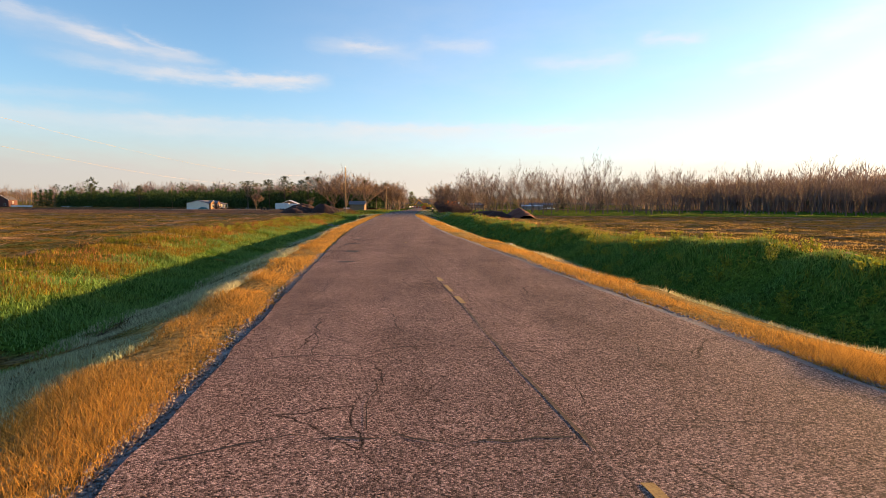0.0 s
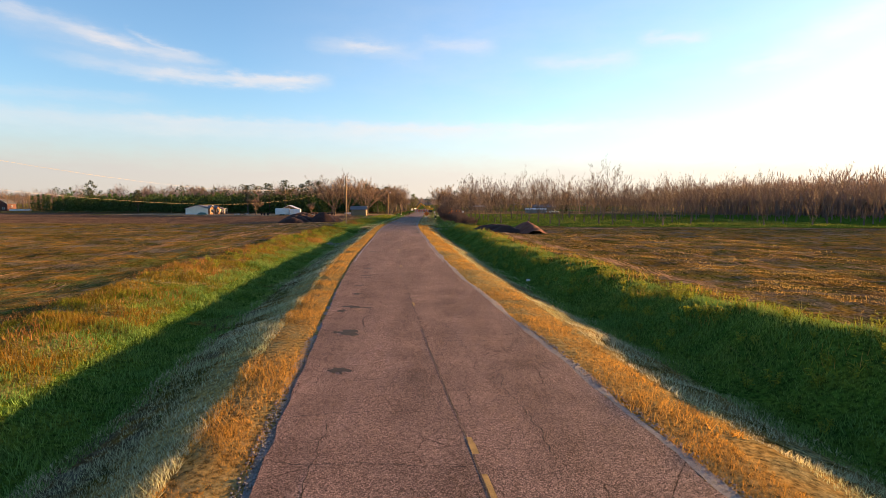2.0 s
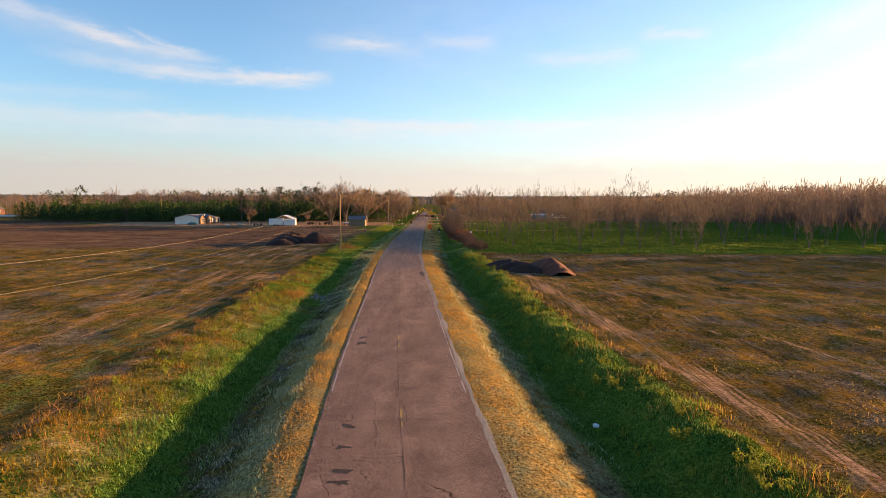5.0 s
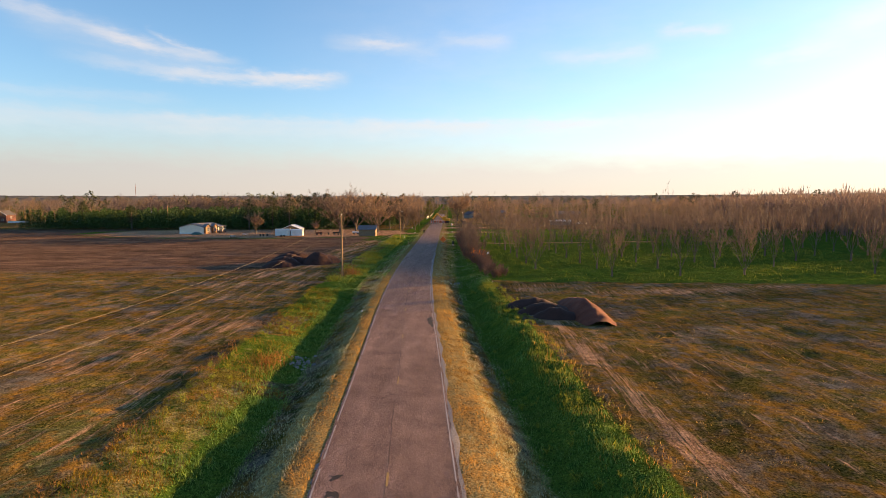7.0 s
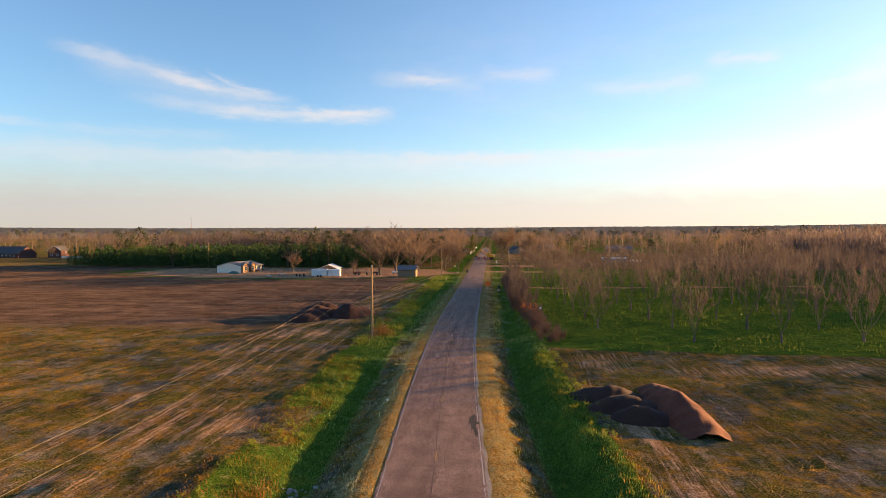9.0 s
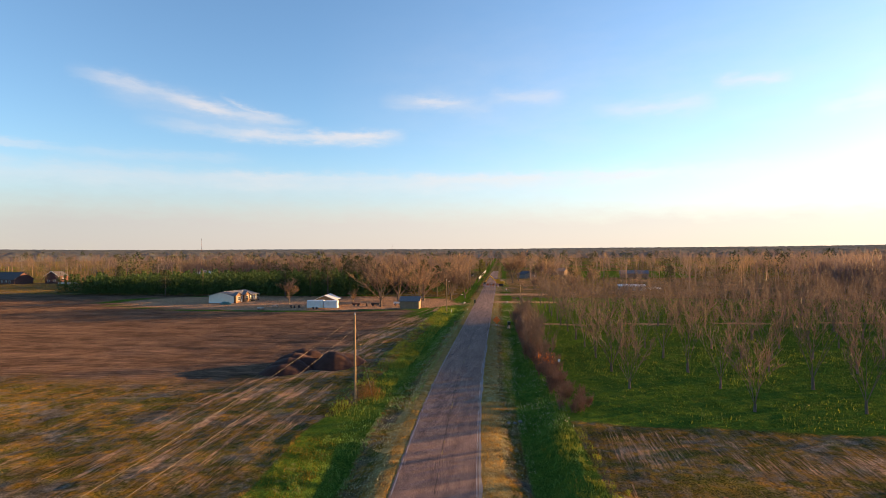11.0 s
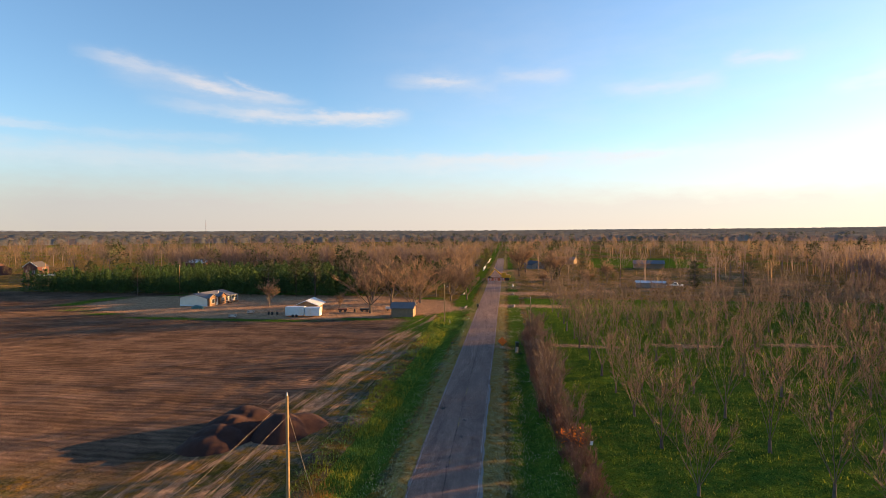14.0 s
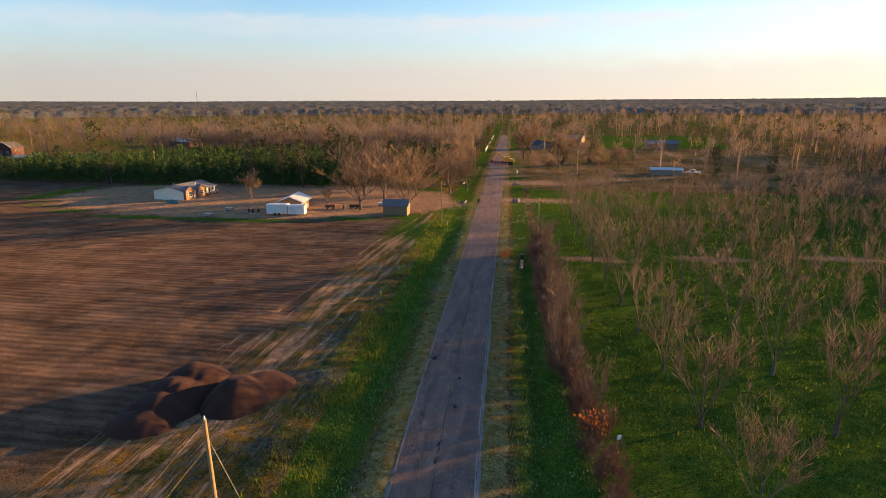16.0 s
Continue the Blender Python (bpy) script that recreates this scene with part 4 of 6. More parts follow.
# far woods
def sparse_tree(seed, h, mat, n=125, w=0.0062):
    """A bare tree far off: a stem and a rounded, uneven crown of short twigs."""
    p = Plant(seed)
    r = p.r
    p.twig(Vector((0, 0, 0)), Vector((0, 0, 1)), h * 0.8, 0.3)
    lobes = [(r.uniform(0, 6.3), r.uniform(0.05, 0.17), r.uniform(0.48, 0.82), r.uniform(0.13, 0.2)) for _ in range(5)]
    for k in range(n):
        a0, out, up, size = lobes[k % 5]
        v = Vector((r.gauss(0, 1), r.gauss(0, 1), r.gauss(0, 1))).normalized() * size * r.random() ** 0.4
        q = Vector((math.cos(a0) * out + v.x, math.sin(a0) * out + v.y, up + v.z * 1.15))
        d = (q - Vector((0, 0, 0.35)) + Vector((r.gauss(0, 0.12), r.gauss(0, 0.12), 0.1))).normalized()
        p.twig(q * h, d, h * r.uniform(0.07, 0.16), h * w * 1.15)
    return p.meshes("far_tree", M_BARK, mat)


def far_pine(seed, h):
    p = Plant(seed)
    r = p.r
    for _ in range(100):
        f = r.random() ** 0.8
        w = h * 0.26 * math.sqrt(max(0.05, 1 - (f * 1.7 - 0.7) ** 2))
        a, g = r.uniform(0, 6.3), math.sqrt(r.random())
        p.leaf(Vector((math.cos(a) * w * g, math.sin(a) * w * g, h * (0.25 + 0.75 * f))), h * 0.06)
    return p.meshes("far_pine", M_BARK, M_OLD_PINE)


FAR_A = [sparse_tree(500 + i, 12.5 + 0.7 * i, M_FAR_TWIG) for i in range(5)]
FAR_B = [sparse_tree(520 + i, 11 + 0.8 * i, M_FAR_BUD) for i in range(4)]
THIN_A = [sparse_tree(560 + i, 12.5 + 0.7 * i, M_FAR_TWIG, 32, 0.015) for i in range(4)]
FAR_P = [far_pine(540 + i, 12 + i) for i in range(4)]
thin_spots = []
bare_spots, bud_spots, pine_spots = [], [], []
wr = random.Random(11)


def open_land(x, y):
    """Fields, yards, orchard and road where no far wood stands."""
    c = float(centre(y))
    if abs(x - c) < (11 + 0.01 * y if y < 640 else 5 if y < 800 else 0):
        return True
    if x < -255 and y < 352:
        return True
    if y < 268 and -230 < x < 122:
        return True
    if x < c and y < 330 and x > -205:
        return True
    if x > c and 255 < y < 440 and x < 130:
        return wr.random() < 0.9
    if 430 < y < 575 and 30 < x - 0.1 * (y - 440) < 125:
        return True
    if x < -150 and y < 400:
        return wr.random() < 0.85
    return y < 150 and x < 0


for _ in range(7200):
    a = radians(wr.uniform(-62, 62))
    dist = 270 + 1500 * wr.random() ** 1.6
    x, y = math.sin(a) * dist - 10, math.cos(a) * dist + 30
    if open_land(x, y):
        continue
    w = float(waves(x, y, 0.012, 77))
    s = wr.uniform(0.75, 1.25)
    k = wr.random()
    (thin_spots if dist > 760 and k > 0.3 else pine_spots if k < 0.05 + 0.17 * (w > 0.4) + 0.1 * (dist > 900) else bud_spots if k < 0.45 else bare_spots).append((x, y, wr.uniform(0, 6.3), s))
# Right-hand wood; from k 1500 trees are added, tall enough to shade the orchard.
for k in range(3300):
    x, y = wr.uniform(122, 420 if k < 1500 else 230), wr.uniform(60, 330)
    if x < 215 and y < 172:
        continue
    (bare_spots if k < 700 else thin_spots).append((x, y, wr.uniform(0, 6.3), wr.uniform(0.7, 1.0) if k < 1500 else wr.uniform(0.9, 1.18)))
for k in range(460):
    x, y = (wr.uniform(-215, -34), wr.uniform(330, 395)) if k < 300 else (wr.uniform(135, 340), wr.uniform(325, 420))
    (bud_spots if k % 3 == 0 else pine_spots if k % 11 == 1 else bare_spots).append((x, y, wr.uniform(0, 6.3), wr.uniform(1.0, 1.28)))
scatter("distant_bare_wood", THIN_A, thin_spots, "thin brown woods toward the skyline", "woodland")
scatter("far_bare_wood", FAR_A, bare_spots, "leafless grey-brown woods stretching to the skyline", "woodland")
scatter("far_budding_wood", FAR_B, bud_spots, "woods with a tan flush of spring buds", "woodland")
scatter("far_pine_wood", FAR_P, pine_spots, "dark pines scattered through the far woods", "woodland")


# tree tops merging toward the skyline
fa = np.radians(np.linspace(-66, 66, 420))
fr = np.concatenate([np.linspace(1250, 2600, 60), np.linspace(2650, 4300, 40)])
FA, FR = np.meshgrid(fa, fr)
FX, FY = np.sin(FA) * FR, np.cos(FA) * FR + 60
fz = height(FX, FY) + 8 + 1.2 * waves(FX, FY, 0.03, 88) + 1.2 * waves(FX, FY, 0.11, 89) + np.random.RandomState(4).uniform(-2.6, 3.4, FX.shape)
fz[0] = height(FX[0], FY[0]) - 1
fi = np.arange(FX.size).reshape(FX.shape)
fq = np.stack([fi[:-1, :-1], fi[:-1, 1:], fi[1:, 1:], fi[1:, :-1]], -1).reshape(-1, 4)
tagged(new("far_canopy", raw_mesh("far_canopy", np.stack([FX, FY, fz], -1).reshape(-1, 3), fq, M_FAR)), "unbroken forest canopy toward the skyline, greyed in colour for haze", "woodland", kind="stuff")

# skyline strip far behind the woods, its haze painted as an even grey glow
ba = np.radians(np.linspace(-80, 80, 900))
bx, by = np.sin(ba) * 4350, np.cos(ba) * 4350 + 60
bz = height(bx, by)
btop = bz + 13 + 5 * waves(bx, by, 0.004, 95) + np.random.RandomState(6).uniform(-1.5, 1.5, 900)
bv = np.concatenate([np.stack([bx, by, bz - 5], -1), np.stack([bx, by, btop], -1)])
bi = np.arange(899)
tagged(new("backdrop", raw_mesh("backdrop", bv, np.stack([bi, bi + 1, bi + 901, bi + 900], -1), M_BACKDROP)), "far wooded skyline strip with its haze painted as a glow", "skyline", kind="structure")


# ---- soil heaps ----
def heap(name, lobes, label, group, material=None):
    """A tipped load of soil: several overlapping mounds on a fine grid."""
    xs = [l_[0] for l_ in lobes]
    ys = [l_[1] for l_ in lobes]
    x0, x1, y0, y1 = min(xs) - 6, max(xs) + 6, min(ys) - 6, max(ys) + 6
    ax, ay = np.arange(x0, x1, 0.22), np.arange(y0, y1, 0.22)
    X, Y = np.meshgrid(ax, ay)
    base = height(X, Y)
    Z = np.full_like(X, -0.5)
    for lx, ly, rad, h, sx_, ang, power in lobes:
        c, s = math.cos(ang), math.sin(ang)
        u, v = (X - lx) * c + (Y - ly) * s, -(X - lx) * s + (Y - ly) * c
        q = np.hypot(u / (rad * sx_), v / rad)
        Z = np.maximum(Z, h * (1 - q ** power) + 0.07 * np.clip(1 - q, 0, 1) * waves(X, Y, 1.6, 61))
    Z = Z + 0.05 * waves(X, Y, 4.5, 62) + 0.03 * waves(X, Y, 9, 63)
    keep = Z > -0.12
    n_, m_ = X.shape
    i = np.arange(n_ * m_).reshape(n_, m_)
    ok = keep[:-1, :-1] | keep[1:, :-1] | keep[:-1, 1:] | keep[1:, 1:]
    q = np.stack([i[:-1, :-1], i[:-1, 1:], i[1:, 1:], i[1:, :-1]], -1)[ok]
    Z = np.maximum(Z, -0.2)
    used = np.unique(q)
    remap = np.zeros(n_ * m_, int)
    remap[used] = np.arange(len(used))
    V = np.stack([X, Y, base + Z], -1).reshape(-1, 3)[used]
    ob = new(name, smooth(raw_mesh(name, V, remap[q], material or M_SOIL)))
    return tagged(ob, label, "soil mound", group)


heap("soil_mound", [(-36.3, 123.4, 2.2, 1.15, 1.35, 0.12, 2.2), (-36.1, 125.3, 2.5, 1.65, 1.4, 0.12, 2.2), (-35.9, 127.4, 2.7, 2.0, 1.4, 0.12, 2.2), (-35.4, 129.7, 2.9, 2.25, 1.35, 0.12, 2.1)],
     "tipped dark brown soil in ridged mounds on the field", "soil mounds")
heap("soil_mound", [(-30.3, 127.9, 2.9, 2.2, 1.12, 1.1, 2.1), (-29.3, 129.9, 2.5, 1.6, 1.4, 0.9, 1.9)], "dark brown soil mound beside the tipped row", "soil mounds")
heap("soil_mound", [(5.5, 86.7, 2.1, 0.95, 1.5, 0.2, 1.6), (6.5, 83.8, 2.0, 1.05, 1.45, 0.2, 1.7), (7.2, 81.6, 1.7, 0.9, 1.4, 0.1, 1.7)], "low dark soil mound by the field edge", "soil mounds")
heap("soil_mound", [(10.4, 83.8, 2.0, 1.45, 4.0, -1.5, 1.25)], "long ridge of red-brown soil on the field", "soil mounds", M_RED_SOIL)


# ---- power poles and lines ----
def pole(name, x, y, h, label, guys=(), arm=False, lamp=False):
    root = thing(name, at_ground(x, y), label, "utility pole", "utility poles")
    part("shaft", tube(bmesh.new(), (0, 0, -0.5), (0, 0, h), 0.15, 0.10, 10), M_WOOD_POLE, root)
    bm = tube(bmesh.new(), (0, 0, h), (0, 0, h + 0.22), 0.05, 0.035, 8)
    part("insulator", bm, M_WHITE, root)
    if arm:
        part("crossarm", boxed((1.6, 0.09, 0.11), (0, 0, h - 0.4), bevel=0.01), M_WOOD_POLE, root)
    if lamp:
        bm = tube(bmesh.new(), (0, 0, h - 0.6), (0.7, -0.5, h - 0.2), 0.03, 0.03, 6)
        part("lamp_arm", bm, M_WIRE, root)
        part("lamp_head", boxed((0.35, 0.2, 0.12), (0.8, -0.55, h - 0.2), bevel=0.03), M_WHITE, root)
    for gx_, gy_ in guys:
        part("guy_wire", tube(bmesh.new(), (0, 0, h - 1.0), (gx_, gy_, -0.3), 0.012, 0.012, 4), M_WIRE, root)
    return root


def cable(a, b, sag, r=0.0055):
    a, b = Vector(a), Vector(b)
    cu = bpy.data.curves.new("power_line", "CURVE")
    cu.dimensions = "3D"
    cu.bevel_depth, cu.bevel_resolution = r, 1
    sp = cu.splines.new("POLY")
    n_ = 24
    sp.points.add(n_)
    for i in range(n_ + 1):
        f = i / n_
        p = a.lerp(b, f) - Vector((0, 0, sag * 4 * f * (1 - f)))
        sp.points[i].co = (*p, 1)
    cu.materials.append(M_WIRE)
    return tagged(new("power_line", cu), "thin sagging overhead power line", "power line", "power lines")


P1 = (-21.6, 111.2)
pole("utility_pole", *P1, 9.5, "weathered wooden utility pole with guy wire beside the ditch", guys=[(1.5, 2.0)])
pole("utility_pole", -24.7, 205.5, 9.0, "wooden utility pole by the driveway", lamp=True)
pole("utility_pole", -133.8, 257, 10.5, "wooden pole with yard lamp behind the house", lamp=True)
pole("utility_pole", -3.6, 184.1, 8.5, "wooden utility pole in the hedge")
pole("utility_pole", -27.0, 300, 9.5, "wooden utility pole at the roadside")
pole("utility_pole", -236, 300, 9.5, "wooden utility pole by the brick house")
cable((P1[0], P1[1], 9.3), (-22.6, -6, 9.6), 4.3)
cable((P1[0], P1[1], 7.9), (-22.9, -6, 8.2), 4.3)


# ---- buildings ----
def window(parent, x, y, z, w, h, face="-y"):
    """A window of its own: frame round a pane."""
    rot = {"-y": 0, "+x": 90, "-x": -90, "+y": 180}[face]
    m = pose(x, y, z, 0, 0, rot)
    bm = bmesh.new()
    for sx_ in (-1, 1):
        box(bm, (0.08, 0.1, h + 0.12), (sx_ * w / 2, 0, 0))
    for sz_ in (-1, 0, 1):
        box(bm, (w, 0.09, 0.07), (0, 0, sz_ * h / 2))
    bmesh.ops.transform(bm, matrix=m, verts=bm.verts)
    fr = part("window", bm, M_WHITE, parent)
    bm = boxed((w, 0.03, h), (0, 0.0, 0))
    bmesh.ops.transform(bm, matrix=m, verts=bm.verts)
    part("pane", bm, M_GLASS, fr)


def gabled_house(name, m, w, dpt, h, rise, wall_mat, roof_mat, label, windows=(), doors=(), over=0.35):
    """A gabled building: ridge along y, gable ends at y = 0 and y = dpt."""
    root = thing(name, m, label, "house", "houses")
    outline = [(-w / 2, -0.2), (w / 2, -0.2), (w / 2, h), (0, h + rise), (-w / 2, h)]
    part("wall", prism(outline, 0, dpt), wall_mat, root)
    t = 0.12
    k = rise / (w / 2)
    e = w / 2 + over
    roof = [(-e, h - over * k + 0.02), (0, h + rise + 0.02), (e, h - over * k + 0.02), (e, h - over * k + t + 0.02), (0, h + rise + t + 0.06), (-e, h - over * k + t + 0.02)]
    part("roof", prism(roof, -over, dpt + over), roof_mat, root)
    for x, y, z, ww, hh, face in windows:
        window(root, x, y, z, ww, hh, face)
    for x, y, ww, hh, face in doors:
        s = (ww, 0.08, hh) if face in ("-y", "+y") else (0.08, ww, hh)
        d = part("door", boxed(s, (x, y, hh / 2), bevel=0.01), M_DARK, root)
        hs = (0.05, 0.06, 0.12)
        part("handle", boxed(hs, (x + (0.06 if face == "+x" else ww * 0.35), y - (0.06 if face == "-y" else ww * 0.35), 1.0)), M_TIN, d)
    return root


# long cream house at the end of the dirt yard: its long side with bays and porch faces the road
H1 = gabled_house("house", pose(-104.8, 224.2, -0.1, 0, 0, -4) @ pose(-1.2, 0, 0), 9.6, 14.0, 2.5, 1.2, M_SIDING, M_ROOF, "single-storey cream-sided house with a grey roof, gabled bay and porch",
                  windows=[(4.85, 4.4, 1.55, 0.9, 1.2, "+x"), (4.85, 9.6, 1.55, 1.0, 1.2, "+x"), (4.85, 12.9, 1.55, 1.0, 1.3, "+x")], doors=[(4.83, 11.2, 1.0, 2.05, "+x")])
bay = part("bay", prism([(0.2, 0.0), (3.4, 0.0), (3.4, 2.6), (1.8, 3.5), (0.2, 2.6)], 4.4, 5.6, along="x"), M_TAN_DOOR, H1, "brown gabled bay")
bay_far = part("bay", prism([(5.4, 0.0), (8.4, 0.0), (8.4, 2.6), (6.9, 3.45), (5.4, 2.6)], 4.4, 5.5, along="x"), M_TAN_DOOR, H1, "brown gabled bay")
part("bay_roof", prism([(5.1, 2.5), (6.9, 3.55), (8.7, 2.5), (8.7, 2.62), (6.9, 3.7), (5.1, 2.62)], 4.2, 5.8, along="x"), M_ROOF, H1)
window(bay_far, 5.55, 6.9, 1.5, 1.4, 1.3, "+x")
part("bay_roof", prism([(-0.1, 2.5), (1.8, 3.6), (3.7, 2.5), (3.7, 2.62), (1.8, 3.75), (-0.1, 2.62)], 4.2, 5.9, along="x"), M_ROOF, H1)
window(bay, 5.65, 1.8, 1.5, 1.5, 1.3, "+x")
part("corner_panel", boxed((0.12, 0.12, 2.4), (4.85, 0.0, 1.2), bevel=0.01), M_WHITE, H1)
part("skirting", boxed((9.7, 0.06, 0.5), (0, -0.03, 0.15)), M_WHITE, H1)
part("porch_floor", boxed((1.4, 4.8, 0.25), (5.5, 11.4, 0.45), bevel=0.02), M_PLANK, H1)
part("porch_roof", boxed((1.7, 5.2, 0.12), (5.6, 11.4, 2.5), (0, 6, 0)), M_ROOF, H1)
for yy in (9.1, 10.6, 12.2, 13.7):
    part("porch_post", boxed((0.14, 0.14, 2.0), (6.1, yy, 1.5), bevel=0.01), M_WHITE, H1)
    part("pier", boxed((0.3, 0.3, 0.5), (5.9, yy, 0.1)), M_DARK, H1)
for yy in (11.4, 12.95):
    part("porch_rail", boxed((0.06, 1.5, 0.08), (6.15, yy, 1.4)), M_WHITE, H1)
part("step", boxed((0.9, 1.2, 0.22), (6.7, 9.9, 0.2), bevel=0.02), M_PLANK, H1)
for xx, yy in ((-2.0, 5.0), (2.2, 9.0)):
    part("roof_vent", tube(bmesh.new(), (xx, yy, 3.0), (xx, yy, 3.9), 0.1, 0.1, 8), M_TIN, H1)

# white trailer shed with a tin-roofed barn behind
S1 = gabled_house("shed", pose(-64.0, 212.5, -0.1, 0, 0, 8), 5.4, 7.0, 2.6, 1.1, M_PLANK, M_TIN, "open plank shed with a pale tin roof", doors=[(-0.5, -0.03, 2.2, 2.2, "-y")], over=0.8)
T1 = thing("storage_trailer", pose(-65.4, 208.6, -0.1, 0, 0, 8), "white metal storage trailer parked before a shed", "trailer")
part("body", boxed((5.0, 2.4, 2.3), (0, 0, 1.5), bevel=0.08), M_WHITE, T1)
for k in range(9):
    part("rib", boxed((0.05, 0.04, 2.1), (-2.2 + 0.55 * k, -1.22, 1.5)), M_WHITE, T1)
part("door", boxed((0.8, 0.05, 1.9), (1.6, -1.23, 1.35), bevel=0.01), M_TIN, T1)
for sx_ in (-0.5, 0.5):
    part("wheel", tube(bmesh.new(), (sx_, -1.25, 0.35), (sx_, -1.0, 0.35), 0.35, 0.35, 14), M_DARK, T1)
T2 = thing("storage_trailer", pose(-60.6, 208.9, -0.1, 0, 0, 8), "second white metal trailer, end to end with the first", "trailer")
part("body", boxed((4.0, 2.4, 2.2), (0, 0, 1.4), bevel=0.08), M_WHITE, T2)
part("door", boxed((0.9, 0.05, 1.9), (-0.8, -1.23, 1.3), bevel=0.01), M_TIN, T2)

# small plank hut under the big trees
gabled_house("hut", pose(-37.0, 213.2, -0.1, 0, 0, 2) @ pose(2.9, 0, 0, 0, 0, 90), 4.0, 5.8, 2.4, 1.1, M_PLANK, M_ROOF, "small weathered plank hut with a dark gabled roof",
             doors=[(2.03, 3.0, 1.0, 1.9, "+x")], windows=[(2.03, 1.2, 1.5, 0.7, 0.7, "+x")])

# brick house and other far homes
B1 = gabled_house("house", pose(-302, 336, -0.1, 0, 0, 80) @ pose(0, 0, 0), 11, 24, 3.0, 4.0, M_BRICK, M_DARK_ROOF, "long red-brick house with a steep dark roof and white dormers",
                  windows=[(-5.54, 4 + 3.3 * k, 1.5, 1.2, 1.4, "-x") for k in range(6)] + [(5.54, 5 + 4.0 * k, 1.5, 1.2, 1.4, "+x") for k in range(4)])
for yy in (6, 10.5, 15):
    part("dormer", prism([(yy - 0.9, 3.9), (yy + 0.9, 3.9), (yy + 0.9, 4.9), (yy, 5.6), (yy - 0.9, 4.9)], 1.5, 4.4, along="x"), M_WHITE, B1)
part("garage_door", boxed((0.1, 4.5, 2.3), (5.55, 21.0, 1.2), bevel=0.02), M_WHITE, B1)
B2 = gabled_house("house_wing", pose(-288, 341, -0.1, 0, 0, 10), 8, 9, 4.6, 2.6, M_BRICK, M_DARK_ROOF, "two-storey brick wing with white gable trim",
                  windows=[(-1.8, -0.04, 1.6, 1.1, 1.4, "-y"), (1.8, -0.04, 1.6, 1.1, 1.4, "-y"), (4.04, 4.5, 3.0, 1.1, 1.3, "+x")])
part("gable_trim", prism([(-4.3, 4.3), (0, 7.3), (4.3, 4.3), (4.3, 4.65), (0, 7.65), (-4.3, 4.65)], -0.55, -0.40), M_WHITE, B2)


def fence(x0, y0, x1, y1, panels, label):
    """A run of white board panels between posts."""
    f = thing("fence", pose(x0, y0, float(height(x0, y0)), 0, 0, math.degrees(math.atan2(y1 - y0, x1 - x0))), label, "fence", "fences")
    ln = math.hypot(x1 - x0, y1 - y0) / panels
    for k in range(panels):
        part("panel", boxed((ln * 0.96, 0.04, 1.0), (ln * (k + 0.5), 0, 0.7)), M_WHITE, f)
        part("post", boxed((0.12, 0.12, 1.4), (ln * k, 0, 0.6), bevel=0.01), M_WHITE, f)


fence(-275, 332.4, -264, 336, 6, "white board fence beside the brick house")
fence(-247, 337, -232, 345, 7, "long white board fence behind the pines")
gabled_house("house", pose(2, 416, -0.1, 0, 0, 25), 9, 12, 2.8, 2.0, M_OLD_CONCRETE, M_DARK_ROOF, "small grey-gabled house beyond the orchard", windows=[(-1.5, -0.02, 1.5, 1.3, 1.2, "-y"), (2, -0.02, 1.5, 1.3, 1.2, "-y")])
gabled_house("house", pose(50, 300, -0.1, 0, 0, 85), 4, 11, 2.0, 0.6, M_OLD_CONCRETE, M_TIN, "low mobile home half hidden by bare trees", windows=[(2.02, 3, 1.4, 1.0, 0.9, "+x"), (2.02, 8, 1.4, 1.0, 0.9, "+x")])
gabled_house("barn", pose(80, 430, -0.1, 0, 0, 82), 10, 18, 3.0, 1.8, M_PLANK, M_ROOF, "dark open barn beside a green field")
gabled_house("house", pose(30, 482, -0.1, 0, 0, 70), 9, 16, 3.0, 1.9, M_PLANK, M_ROOF, "brown house with a grey roof beyond the trees")
gabled_house("house", pose(-224, 418, 0.0, 0, 0, 62), 10, 26, 3.0, 2.0, M_BRICK, M_TIN, "brick house with a light roof behind the plantation")
gabled_house("house", pose(-45, 300, -0.1, 0, 0, 20), 9, 12, 3.2, 2.2, M_BRICK, M_DARK_ROOF, "brick house among pines near the road")


# ---- road works at the far end ----
EX = thing("excavator", pose(-15.4, 328, 0, 0, 0, 100) @ Matrix.Scale(1.3, 4), "yellow tracked excavator parked at the roadside", "excavator")
for sx_ in (-1.1, 1.1):
    part("track", boxed((0.55, 3.6, 0.8), (sx_, 0, 0.4), bevel=0.2), M_DARK, EX)
part("cab", boxed((1.1, 1.6, 1.6), (-0.7, 0.4, 2.0), bevel=0.08), M_YELLOW_STEEL, EX)
part("body", boxed((2.6, 2.8, 1.0), (0, -0.6, 1.5), bevel=0.12), M_YELLOW_STEEL, EX)
part("boom", tube(bmesh.new(), (0.3, 0.6, 1.6), (0.3, 3.6, 4.2), 0.25, 0.2, 8), M_YELLOW_STEEL, EX)
part("stick", tube(bmesh.new(), (0.3, 3.5, 4.2), (0.3, 5.4, 1.6), 0.2, 0.14, 8), M_YELLOW_STEEL, EX)
part("bucket", boxed((1.0, 0.8, 0.8), (0.3, 5.4, 1.2), (30, 0, 0), bevel=0.15), M_DARK, EX)


